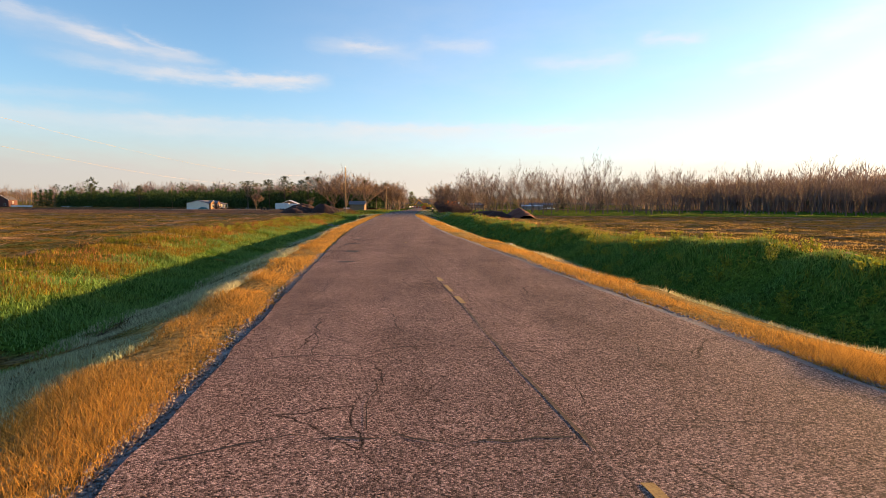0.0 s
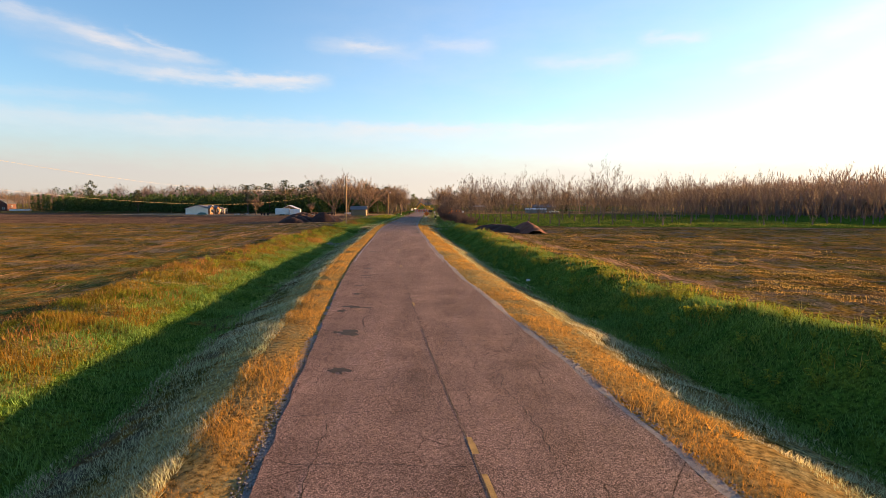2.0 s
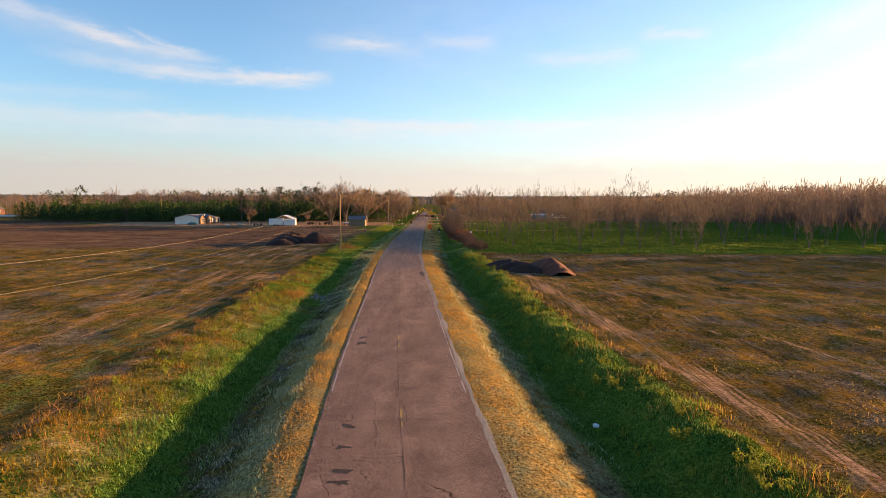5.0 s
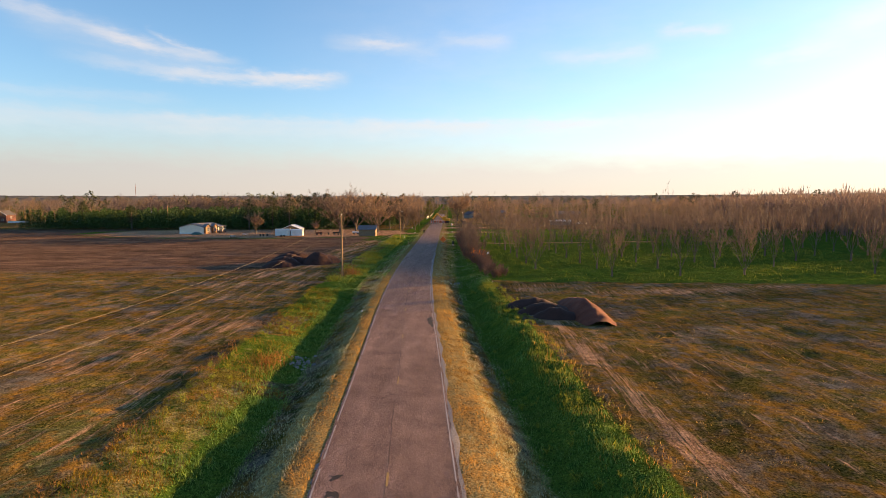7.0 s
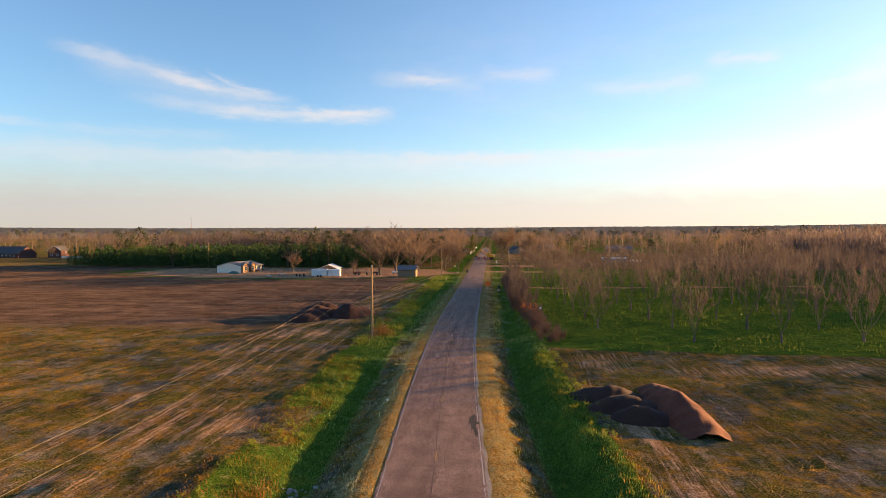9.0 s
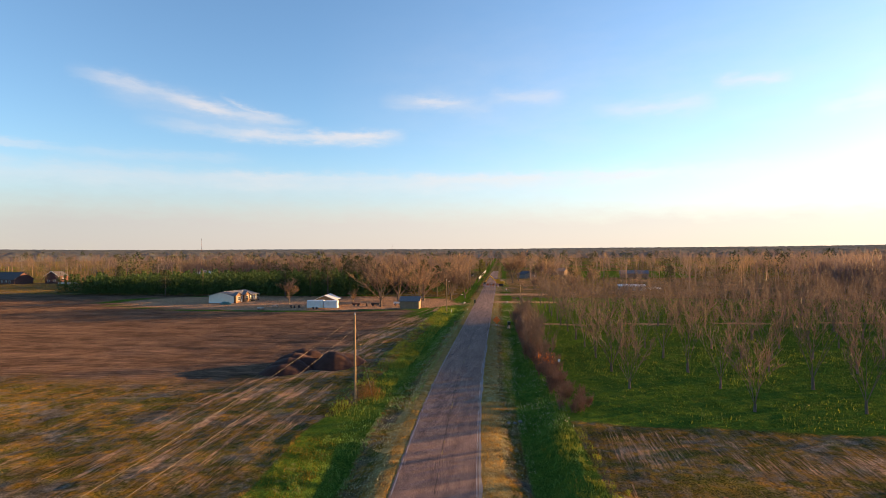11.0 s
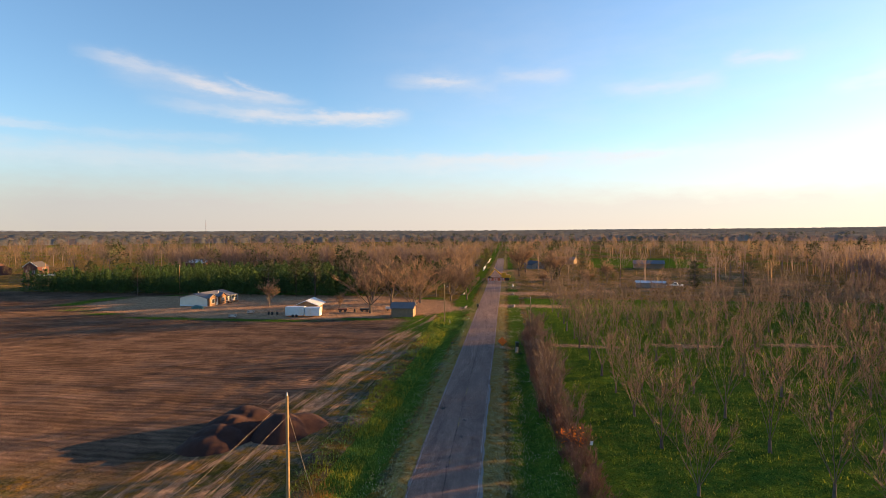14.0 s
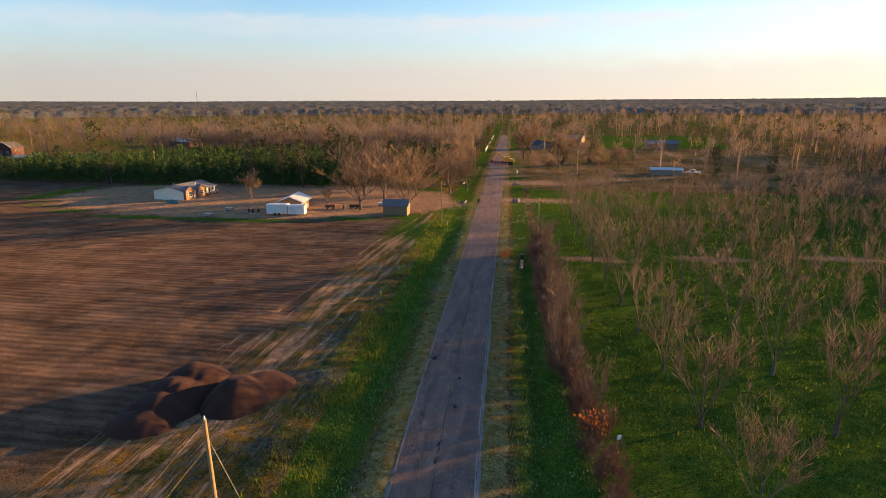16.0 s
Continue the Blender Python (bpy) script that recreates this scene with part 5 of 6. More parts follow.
def barrier(x, y):
    b = thing("road_barrier", pose(x, y, 0.02), "red and white striped road-closed barricade", "barricade", "barricades")
    for z in (0.5, 0.95, 1.4):
        for k in range(5):
            part("board", boxed((0.5, 0.04, 0.22), (-1.0 + 0.5 * k, 0, z)), M_WHITE if k % 2 else M_ORANGE, b)
    for sx_ in (-1, 1):
        part("leg", boxed((0.07, 0.07, 1.6), (sx_, 0.06, 0.8)), M_WHITE, b)
        part("foot", boxed((0.07, 1.2, 0.07), (sx_, 0.06, 0.04)), M_WHITE, b)


for k in range(3):
    barrier(-22.0 + 2.9 * k, 321)
GIR = thing("steel_girder", pose(-19, 330, 0.3, 0, 0, 4), "rusty red steel girders stacked across the road", "girder")
part("beam", boxed((9, 0.6, 0.9), (0, 0, 0.45), bevel=0.02), M_RUST, GIR)
part("beam", boxed((8, 0.5, 0.7), (0.4, 1.2, 0.35), bevel=0.02), M_RUST, GIR)

SG = thing("road_sign", pose(-8.9, 175.2, float(height(-8.9, 175.2))), "orange diamond roadworks sign on a low stand", "road sign")
part("panel", boxed((1.22, 0.03, 1.22), (0, 0, 1.3), (0, 45, 0), bevel=0.005), M_ORANGE, SG)
part("post", boxed((0.06, 0.06, 1.6), (0, 0.05, 0.8)), M_TIN, SG)
for sx_ in (-0.5, 0.5):
    part("leg", tube(bmesh.new(), (0, 0.05, 0.4), (sx_, 0.3, -0.05), 0.025, 0.025, 6), M_TIN, SG)


def wheelie_bin(x, y):
    b = thing("wheeled_bin", pose(x, y, float(height(x, y)), 0, 0, 10), "dark green wheeled rubbish bin at the roadside", "bin", "bins")
    part("body", prism([(-0.25, 0.05), (0.25, 0.05), (0.33, 1.0), (-0.33, 1.0)], -0.32, 0.32), M_PLASTIC, b)
    part("lid", boxed((0.74, 0.76, 0.07), (0, 0, 1.04), bevel=0.02), M_PLASTIC, b)
    for sx_ in (-0.28, 0.28):
        part("wheel", tube(bmesh.new(), (sx_ - 0.03, 0.34, 0.1), (sx_ + 0.03, 0.34, 0.1), 0.1, 0.1, 10), M_DARK, b)


wheelie_bin(-6.2, 178.1)
wheelie_bin(-18.9, 231.5)
MB = thing("mailbox", pose(-18.3, 173.7, float(height(-18.3, 173.7))), "dark mailbox on a wooden post", "mailbox")
part("post", boxed((0.1, 0.1, 1.1), (0, 0, 0.5)), M_WOOD_POLE, MB)
part("box", boxed((0.22, 0.5, 0.24), (0.05, 0, 1.2), bevel=0.06), M_DARK, MB)

# mast on the skyline
MAST = thing("radio_mast", pose(-1645, 2600, 25), "thin lattice radio mast on the skyline", "mast")
part("mast", tube(bmesh.new(), (0, 0, 0), (0, 0, 84), 1.1, 0.6, 6), M_RUST, MAST)


# ---- road details ----
def crack_strip(bm, pts, width, r):
    """A ragged open crack along points (offset from the middle line, y)."""
    prev = None
    n_ = len(pts)
    for i, (d, y) in enumerate(pts):
        x = float(centre(y)) + d
        z = float(road_top(x, y, d)) + 0.004
        j = min(i + 1, n_ - 1)
        k = max(i - 1, 0)
        tx, ty = pts[j][0] - pts[k][0], pts[j][1] - pts[k][1]
        q = math.hypot(tx, ty) or 1
        w = width * r.uniform(0.35, 1.0) * (0.3 if i in (0, n_ - 1) else 1)
        a = bm.verts.new((x - ty / q * w, y + tx / q * w, z))
        b = bm.verts.new((x + ty / q * w, y - tx / q * w, z))
        if prev:
            bm.faces.new((prev[0], prev[1], b, a))
        prev = (a, b)


def wander(d0, y0, d1, y1, r, jag=0.06, stepping=0.16):
    n_ = max(3, int(math.hypot(d1 - d0, y1 - y0) / stepping))
    out, off = [], 0
    for i in range(n_ + 1):
        f = i / n_
        off = off * 0.8 + r.uniform(-jag, jag)
        if abs(d1 - d0) > abs(y1 - y0):
            out.append((d0 + (d1 - d0) * f, y0 + (y1 - y0) * f + off))
        else:
            out.append((d0 + (d1 - d0) * f + off, y0 + (y1 - y0) * f))
    return out


def crack(points, width, r):
    bm = bmesh.new()
    crack_strip(bm, points, width, r)
    return part("crack", bm, M_TAR, road)


cr = random.Random(5)
for d0, y0, d1, y1, w in [(-2.85, 4.85, -1.9, 5.2, 0.011), (-1.9, 5.2, -1.35, 5.3, 0.011), (-1.35, 5.3, -0.85, 5.1, 0.011), (-0.85, 5.1, 0.0, 5.2, 0.010), (-1.5, 5.35, -1.25, 6.75, 0.006),
                          (-2.9, 7.1, -1.6, 7.4, 0.009), (-1.6, 7.4, -0.7, 7.75, 0.008), (-0.7, 7.75, 0.0, 7.7, 0.008), (-2.1, 7.3, -2.2, 9.4, 0.008), (-0.9, 7.05, -0.92, 8.1, 0.006),
                          (-2.95, 9.3, -1.5, 9.7, 0.010), (-3.0, 11.4, -1.6, 11.7, 0.010), (-1.4, 7.4, -1.0, 6.6, 0.006), (-2.95, 12.7, -0.1, 12.8, 0.011), (-2.95, 14.3, -1.2, 14.7, 0.012), (-1.2, 14.7, -0.3, 14.6, 0.010),
                          (-2.4, 11.5, -2.2, 14.4, 0.008), (1.6, 8.2, 1.45, 7.2, 0.007), (1.45, 7.2, 1.55, 6.6, 0.007), (1.55, 11.9, 1.4, 10.4, 0.007), (1.2, 13.0, 1.35, 17.5, 0.009), (1.0, 18.5, 0.8, 22.0, 0.009),
                          (-1.0, 8.2, -1.2, 11.0, 0.007), (-1.1, 9.2, -0.1, 9.1, 0.007), (-2.9, 16.2, -0.4, 16.6, 0.011), (-2.9, 18.2, -1.2, 18.5, 0.011), (0.6, 5.6, 1.6, 5.4, 0.006), (2.2, 9.0, 2.9, 9.3, 0.007)]:
    crack(wander(d0, y0, d1, y1, cr), w * 1.2, cr)
y = 16.4
while y < 125:
    y += cr.uniform(1.6, 4.0)
    crack(wander(-2.85, y, cr.choice((-0.6, 0.3, 0.8, 2.8)), y + cr.uniform(-0.3, 0.7), cr), 0.014, cr)
    if cr.random() < 0.6:
        d = cr.uniform(-2.2, 2.4)
        crack(wander(d, y, d + cr.uniform(-0.3, 0.3), y + cr.uniform(2, 6), cr), 0.011, cr)
# the open seam along the middle
SEAM = 0.0
for k in range(20):
    y0 = 5 + 9 * k
    bm = bmesh.new()
    crack_strip(bm, wander(SEAM, y0, SEAM, y0 + 9, cr, 0.014, 0.3), 0.014 + 0.0002 * y0, cr)
    part("seam", bm, M_SEAM, road, "brown open seam along the middle")


def blot(bm, d, y, rx, ry_, r, z_up=0.006):
    n_ = 14
    vs = []
    for i in range(n_):
        a = 2 * math.pi * i / n_
        k = r.uniform(0.35, 1.3)
        dd, yy = d + math.cos(a) * rx * k, y + math.sin(a) * ry_ * k
        x = float(centre(yy)) + dd
        vs.append(bm.verts.new((x, yy, float(road_top(x, yy, dd)) + z_up)))
    bm.faces.new(vs)


for d, y, rx, ry_ in [(-2.2, 17.0, 0.26, 0.3), (-2.25, 20.5, 0.36, 0.4), (-2.2, 24.5, 0.36, 0.32), (-1.68, 24.3, 0.2, 0.12), (-2.58, 23.7, 0.2, 0.28), (-2.12, 27.3, 0.22, 0.18),
                      (-2.2, 29.5, 0.22, 0.18), (-1.83, 33.1, 0.3, 0.16), (-1.87, 32.4, 0.36, 0.16), (-1.98, 34.7, 0.28, 0.2), (-1.92, 36.4, 0.3, 0.26), (-2.15, 49.3, 0.3, 0.3), (-2.05, 48.0, 0.36, 0.3),
                      (0.64, 134.8, 0.26, 0.3), (0.64, 129.8, 0.24, 0.35), (-0.13, 124.3, 0.12, 0.3), (-0.16, 122.2, 0.12, 0.25), (0.72, 104.1, 0.16, 0.25), (2.55, 79, 0.4, 2.2), (-2.28, 138.7, 0.3, 0.6)]:
    bm = bmesh.new()
    blot(bm, d, y, rx, ry_, cr)
    part("patch", bm, M_PATCH, road, "dark worn asphalt patch")


def paint(name, d, y0, y1, w, material, label, seed, gap=0.25):
    """Road paint that has flaked: short lengths with ragged ends."""
    r = random.Random(seed)
    vs, fs = [], []
    y = y0
    while y < y1:
        ln = r.uniform(0.25, 1.1)
        if r.random() > gap:
            ww = w * r.uniform(0.55, 1.0)
            ys_ = np.array([y, min(y + ln, y1)])
            v, f = ribbon(ys_, np.array([d - ww / 2] * 2), np.array([d + ww / 2] * 2), lambda x, yy, off: road_top(x, yy, off) + 0.005)
            fs.append(f + 4 * len(vs))
            vs.append(v)
        y += ln
    if not vs:
        return None
    ob = new(name, raw_mesh(name, np.concatenate(vs), np.concatenate(fs), material))
    ob.parent = road
    ob["label"] = label
    return ob


for k in range(14):
    y0 = 1.6 if k == 0 else -1.8 + 12.2 * k
    paint("centre_dash", 0.12 if k == 0 else 0.05, y0, y0 + (3.05 if k == 0 else 3.2), 0.11, M_YELLOW, "flaked yellow centre dash", 60 + k, 0.05 if k == 0 else 0.45 if k == 1 else 0.5)
paint("edge_line", -2.9, 40, 320, 0.08, M_WHITE_LINE, "worn white edge line", 81, 0.22)
paint("edge_line", 2.9, 40, 320, 0.08, M_WHITE_LINE, "worn white edge line", 82, 0.18)

# loose gravel where the seal has broken off
for side, seed in ((-1, 91), (1, 92)):
    ys_ = np.arange(0, 150, 0.3)
    inner = side * (HALF - 0.06 + 0.05 * waves(0, ys_, 2.2, seed))
    outer = side * (HALF + (0.05 + 0.10 * step(14, 7, ys_) if side < 0 else 0.18) + 0.10 * waves(0, ys_, 1.1, seed + 5))
    v, f = ribbon(ys_, np.minimum(inner, outer), np.maximum(inner, outer), lambda x, yy, off: (-0.025 + 0.012 * waves(x, yy, 9, 97) if side < 0 else np.maximum(height(x, yy), -0.07) + 0.035 - 0.1 * np.maximum(0, np.abs(off) - HALF)), 5)
    tagged(new("gravel_edge", raw_mesh("gravel_edge", v, f, M_GRAVEL)), "crumbled grey gravel along the road edge", "gravel", kind="stuff")


def loose_stones(seed, side, lo, hi, y0, y1, count):
    """Chips broken off the road edge, lying on the gravel."""
    r = np.random.RandomState(seed)
    yy = y0 + (y1 - y0) * r.uniform(0, 1, count) ** 1.4
    off = side * (lo + (hi - lo) * r.uniform(0, 1, count) ** 1.5)
    xx = centre(yy) + off
    size = r.uniform(0.006, 0.022, count) * (1 + 0.04 * yy)
    zz = (np.full(count, -0.022) if side < 0 else np.maximum(height(xx, yy), -0.05) + 0.01) + size * 0.3
    shape = np.array([[1, 0, 0], [0, 1, 0], [-1, 0, 0], [0, -1, 0], [0, 0, 0.7], [0, 0, -0.7]]) 
    turn = r.uniform(0, 6.3, count)
    j = r.uniform(0.6, 1.3, (count, 6, 3))
    v = shape[None] * j * size[:, None, None]
    c, s = np.cos(turn)[:, None], np.sin(turn)[:, None]
    v = np.stack([v[..., 0] * c - v[..., 1] * s, v[..., 0] * s + v[..., 1] * c, v[..., 2]], -1) + np.stack([xx, yy, zz], -1)[:, None]
    tri = np.array([[0, 1, 4], [1, 2, 4], [2, 3, 4], [3, 0, 4], [1, 0, 5], [2, 1, 5], [3, 2, 5], [0, 3, 5]])
    f = (tri[None] + 6 * np.arange(count)[:, None, None]).reshape(-1, 3)
    return tagged(new("road_chips", raw_mesh("road_chips", v.reshape(-1, 3), f, M_GRAVEL)), "loose stone chips along the broken road edge", "gravel", kind="stuff")


loose_stones(301, -1, HALF - 0.05, HALF + 0.26, 2.5, 20, 4200)
loose_stones(302, 1, HALF - 0.05, HALF + 0.30, 5.5, 22, 2600)


# ---- grass ----
def blades(name, x, y, tall, wide, material, label, seed, lean=0.5):
    r = np.random.RandomState(seed)
    n_ = len(x)
    z = height(x, y) - 0.02
    h = tall * r.uniform(0.45, 1.25, n_) * np.clip(1 + 0.55 * waves(x, y, 1.1, seed + 70) + 0.35 * waves(x, y, 3.3, seed + 71), 0.35, 1.9)
    w = wide * r.uniform(0.6, 1.3, n_)
    a, b = r.uniform(0, 2 * math.pi, n_), r.uniform(0, 2 * math.pi, n_)
    l_ = h * lean * r.uniform(0.1, 1.3, n_)
    base = np.stack([x, y, z], -1)
    side = np.stack([np.cos(a) * w / 2, np.sin(a) * w / 2, np.zeros(n_)], -1)
    tip = base + np.stack([np.cos(b) * l_, np.sin(b) * l_, h], -1)
    v = np.stack([base - side, base + side, tip], 1).reshape(-1, 3)
    f = np.arange(n_ * 3, dtype=np.int32).reshape(-1, 3)
    return tagged(new(name, raw_mesh(name, v, f, material)), label, "grass", kind="stuff")


def strewn(seed, d0, d1, bands, clump=0.0, freq=1.2):
    """Places between two offsets, by bands of (y0, y1, number a square metre)."""
    r = np.random.RandomState(seed)
    xs, ys_, sz = [], [], []
    for y0, y1, dens, size in bands:
        n_ = int(abs(d1 - d0) * (y1 - y0) * dens)
        yy, dd = r.uniform(y0, y1, n_), r.uniform(d0, d1, n_)
        xx = centre(yy) + dd
        if clump:
            keep = waves(xx, yy, freq, seed) > r.uniform(-1, 1, n_) * 0.5 + clump - 0.6
            xx, yy = xx[keep], yy[keep]
        xs.append(xx)
        ys_.append(yy)
        sz.append(np.full(len(xx), size))
    return np.concatenate(xs), np.concatenate(ys_), np.concatenate(sz)


NEAR = [(2, 8, 3600, 0.62), (8, 14, 1700, 0.9), (14, 28, 450, 1.8), (28, 60, 140, 2.8), (60, 110, 50, 4.0)]
x, y, s = strewn(1, -4.40, -3.16, NEAR)
blades("dry_verge_grass", x, y, 0.11 * (0.8 + 0.1 * s), 0.009 * s, M_STRAW, "matted straw-coloured verge grass", 1, 0.9)
# From y 28 on, gaps in the straw stand in for dappled shade.
x, y, s = (np.concatenate(q) for q in zip(strewn(2, 3.15, 4.15, NEAR[:2]), strewn(15, 3.15, 4.7, NEAR[2:3]), strewn(16, 3.15, 5.1, NEAR[3:], 0.3, 0.35)))
blades("dry_verge_grass", x, y, 0.10 * (0.8 + 0.1 * s), 0.009 * s, M_STRAW, "matted straw-coloured verge grass", 2, 0.9)
x, y, s = strewn(3, -7.2, -4.2, [(2, 14, 700, 1.3), (14, 30, 260, 2.0), (30, 70, 80, 3.2), (70, 110, 35, 4), (110, 175, 14, 6)])
blades("winter_grass", x, y, 0.11 * (0.8 + 0.1 * s), 0.010 * s, M_GREY_GRASS, "pale winter grass on the ditch slope", 3, 0.8)
x, y, s = strewn(12, 4.9, 7.6, [(4, 14, 500, 1.4), (14, 30, 260, 2.0), (30, 70, 80, 3.2), (70, 110, 35, 4), (110, 175, 14, 6)], 0.2, 0.9)
blades("winter_grass", x, y, 0.10 * (0.8 + 0.1 * s), 0.010 * s, M_GREY_GRASS, "pale winter grass on the ditch slope", 12, 0.8)
x, y, s = strewn(13, -13.3, -9.3, [(2, 30, 240, 2.2), (30, 60, 110, 3.2), (60, 100, 45, 4.5)])
blades("bank_grass", x, y, 0.15 * (0.8 + 0.1 * s), 0.012 * s, M_BANK, "ditch bank grass with sunlight's yellow in its colour, and rusty patches", 13, 0.7)
x, y, s = strewn(4, -10.6, -6.6, [(2, 30, 240, 2.2), (30, 60, 110, 3.2), (60, 100, 45, 4.5), (100, 180, 12, 6)])
blades("ditch_grass", x, y, 0.15 * (0.8 + 0.1 * s), 0.012 * s, M_GREEN, "lush green grass in the ditch", 4, 0.7)
x, y, s = strewn(5, 6.8, 11.6, [(4, 30, 330, 1.8), (30, 60, 140, 2.6), (60, 108, 60, 3.8), (108, 180, 12, 6)])
blades("ditch_grass", x, y, 0.15 * (0.8 + 0.1 * s), 0.010 * s, M_GREEN, "lush green grass in the ditch", 5, 0.7)
x, y, s = strewn(6, -14.4, -9.4, [(8, 50, 55, 2.2), (50, 96, 30, 3.4)], 1.1, 0.7)
blades("dead_grass", x, y, 0.26 * (0.8 + 0.05 * s), 0.011 * s, M_RUST_GRASS, "rusty clumps of dead grass on the bank", 6, 0.6)
x, y, s = strewn(7, 9.4, 12.6, [(8, 50, 110, 2.2), (50, 104, 60, 3.4)], 0.7, 0.8)
blades("bank_weeds", x, y, 0.25, 0.013 * s, M_WEED, "yellow-green weeds along the bank top", 7, 0.55)
x, y, s = strewn(14, 9.6, 12.6, [(8, 50, 60, 2.0), (50, 104, 30, 3.4)], 1.25, 0.9)
blades("bank_tufts", x, y, 0.30, 0.009 * s, M_STRAW, "straw-coloured tufts along the bank top", 14, 0.5)
x, y, s = strewn(8, 11.0, 40, [(10, 40, 60, 2.6), (40, 75, 18, 4), (75, 96, 5, 5)], 0.4, 0.6)
blades("field_stubble", x, y, 0.085, 0.009 * s, M_FIELD_STRAW, "straw stubble across the field", 8, 0.9)
x, y, s = strewn(9, -50, -13, [(8, 40, 14, 3.0), (40, 75, 5, 4), (75, 120, 2.5, 5)], 0.6, 0.6)
blades("field_stubble", x, y, 0.08, 0.009 * s, M_FIELD_STRAW, "straw stubble across the field", 9, 0.9)
x, y, s = strewn(10, 15, 95, [(106, 150, 9, 7), (150, 250, 4, 9)])
blades("orchard_grass", x, y, 0.24, 0.012 * s, M_ORCHARD, "long green orchard grass", 10, 0.6)
x, y, s = strewn(11, 14, 95, [(106, 150, 3.2, 5), (150, 240, 1.6, 8)], 0.7, 0.35)
blades("orchard_flowers", x, y, 0.3, 0.016 * s, M_WEED, "yellow flowering weeds under the orchard trees", 11, 0.5)


# ---- leafy weeds on the banks ----
def weed_clump(seed, h=0.7):
    p = Plant(seed)
    r = p.r
    p.limb([Vector((0, 0, -0.08)), Vector((0.02, 0, h * 0.45)), Vector((0.0, 0.03, h * 0.9))], [0.012, 0.009, 0.003], 4)
    for _ in range(7):
        a = r.uniform(0, 6.3)
        d = Vector((math.cos(a) * 0.5, math.sin(a) * 0.5, 1)).normalized()
        ln = h * r.uniform(0.6, 1.1)
        p.twig(Vector((0, 0, -0.05)), d, ln, 0.012)
        for _k in range(12):
            p.leaf(d * ln * r.uniform(0.3, 1.05) + Vector((r.gauss(0, 0.08), r.gauss(0, 0.08), r.gauss(0, 0.05))), r.uniform(0.04, 0.11))
    return p.meshes("weed", M_GREEN, M_WEED)


WEEDS = [weed_clump(700 + i) for i in range(4)]
wd = random.Random(13)
for k in range(520):
    y = wd.uniform(9, 100) if k > 90 else wd.uniform(9, 34)
    d = wd.gauss(10.7, 0.9) if k % 4 else wd.uniform(7.5, 10)
    if float(waves(d, y, 0.9, 14)) < wd.uniform(-0.6, 0.5):
        continue
    plant_thing("weed", wd.choice(WEEDS), at_ground(float(centre(y)) + d, y, wd.uniform(0, 6.3), wd.uniform(0.35, 0.8)),
                "yellow-green flowering weed on the ditch bank", "weed", "bank weeds", ("stem", "leaves"))
for k in range(60):
    y = wd.uniform(34, 92)
    plant_thing("weed", wd.choice(WEEDS), at_ground(float(centre(y)) - wd.gauss(11.5, 1.0), y, wd.uniform(0, 6.3), wd.uniform(0.4, 0.8)),
                "yellow-green flowering weed on the ditch bank", "weed", "bank weeds", ("stem", "leaves"))


# ---- yard clutter, culverts and litter ----
def barrel(x, y, material=None, label="dark steel drum standing in the yard"):
    b = thing("drum", at_ground(x, y), label, "drum", "drums")
    part("shell", tube(bmesh.new(), (0, 0, 0), (0, 0, 0.88), 0.29, 0.29, 16), material or M_DARK, b)
    for z in (0.28, 0.58, 0.87):
        part("hoop", tube(bmesh.new(), (0, 0, z - 0.02), (0, 0, z + 0.02), 0.305, 0.305, 16), M_RUST, b)


for x, y in ((-74.2, 210.6), (-73.0, 210.2), (-71.9, 211.0), (-52.3, 218.4)):
    barrel(x, y)


def yard_table(x, y):
    t_ = thing("yard_table", at_ground(x, y, 0.3), "pale wooden picnic table in the yard", "table", "yard tables")
    part("top", boxed((1.9, 0.8, 0.05), (0, 0, 0.74), bevel=0.01), M_CONCRETE, t_)
    for sy_ in (-0.75, 0.75):
        part("bench", boxed((1.9, 0.28, 0.05), (0, sy_, 0.44), bevel=0.01), M_CONCRETE, t_)
    for sx_ in (-0.7, 0.7):
        part("trestle", boxed((0.08, 1.5, 0.7), (sx_, 0, 0.36), bevel=0.01), M_PLANK, t_)


yard_table(-81.1, 204.2)
yard_table(-80.0, 211.6)


def cart(x, y, material, label):
    c = thing("cart", at_ground(x, y, 0.2), label, "cart", "carts")
    part("bed", boxed((2.6, 1.3, 0.5), (0, 0, 0.75), bevel=0.04), material, c)
    for sx_ in (-0.7, 0.7):
        for sy_ in (-0.7, 0.7):
            w = part("wheel", tube(bmesh.new(), (sx_, sy_ - 0.08, 0.3), (sx_, sy_ + 0.08, 0.3), 0.3, 0.3, 14), M_DARK, c)
            part("hub", tube(bmesh.new(), (sx_, sy_ - 0.1, 0.3), (sx_, sy_ + 0.1, 0.3), 0.1, 0.1, 10), M_TIN, w)
    part("drawbar", tube(bmesh.new(), (1.3, 0, 0.6), (2.3, 0, 0.45), 0.04, 0.04, 6), M_RUST, c)


cart(-43.3, 223.0, M_WHITE, "small white utility cart under the trees")
cart(-55.6, 217.8, M_RUST, "rusty farm cart in the yard")
cart(-49.5, 218.5, M_DARK, "dark flat cart in the yard")

TP = thing("covered_pile", at_ground(-101.6, 219.6, -0.2), "low pile under a blue-green tarpaulin by the house wall", "tarpaulin")
bm = bmesh.new()
bmesh.ops.create_uvsphere(bm, u_segments=20, v_segments=10, radius=1.0)
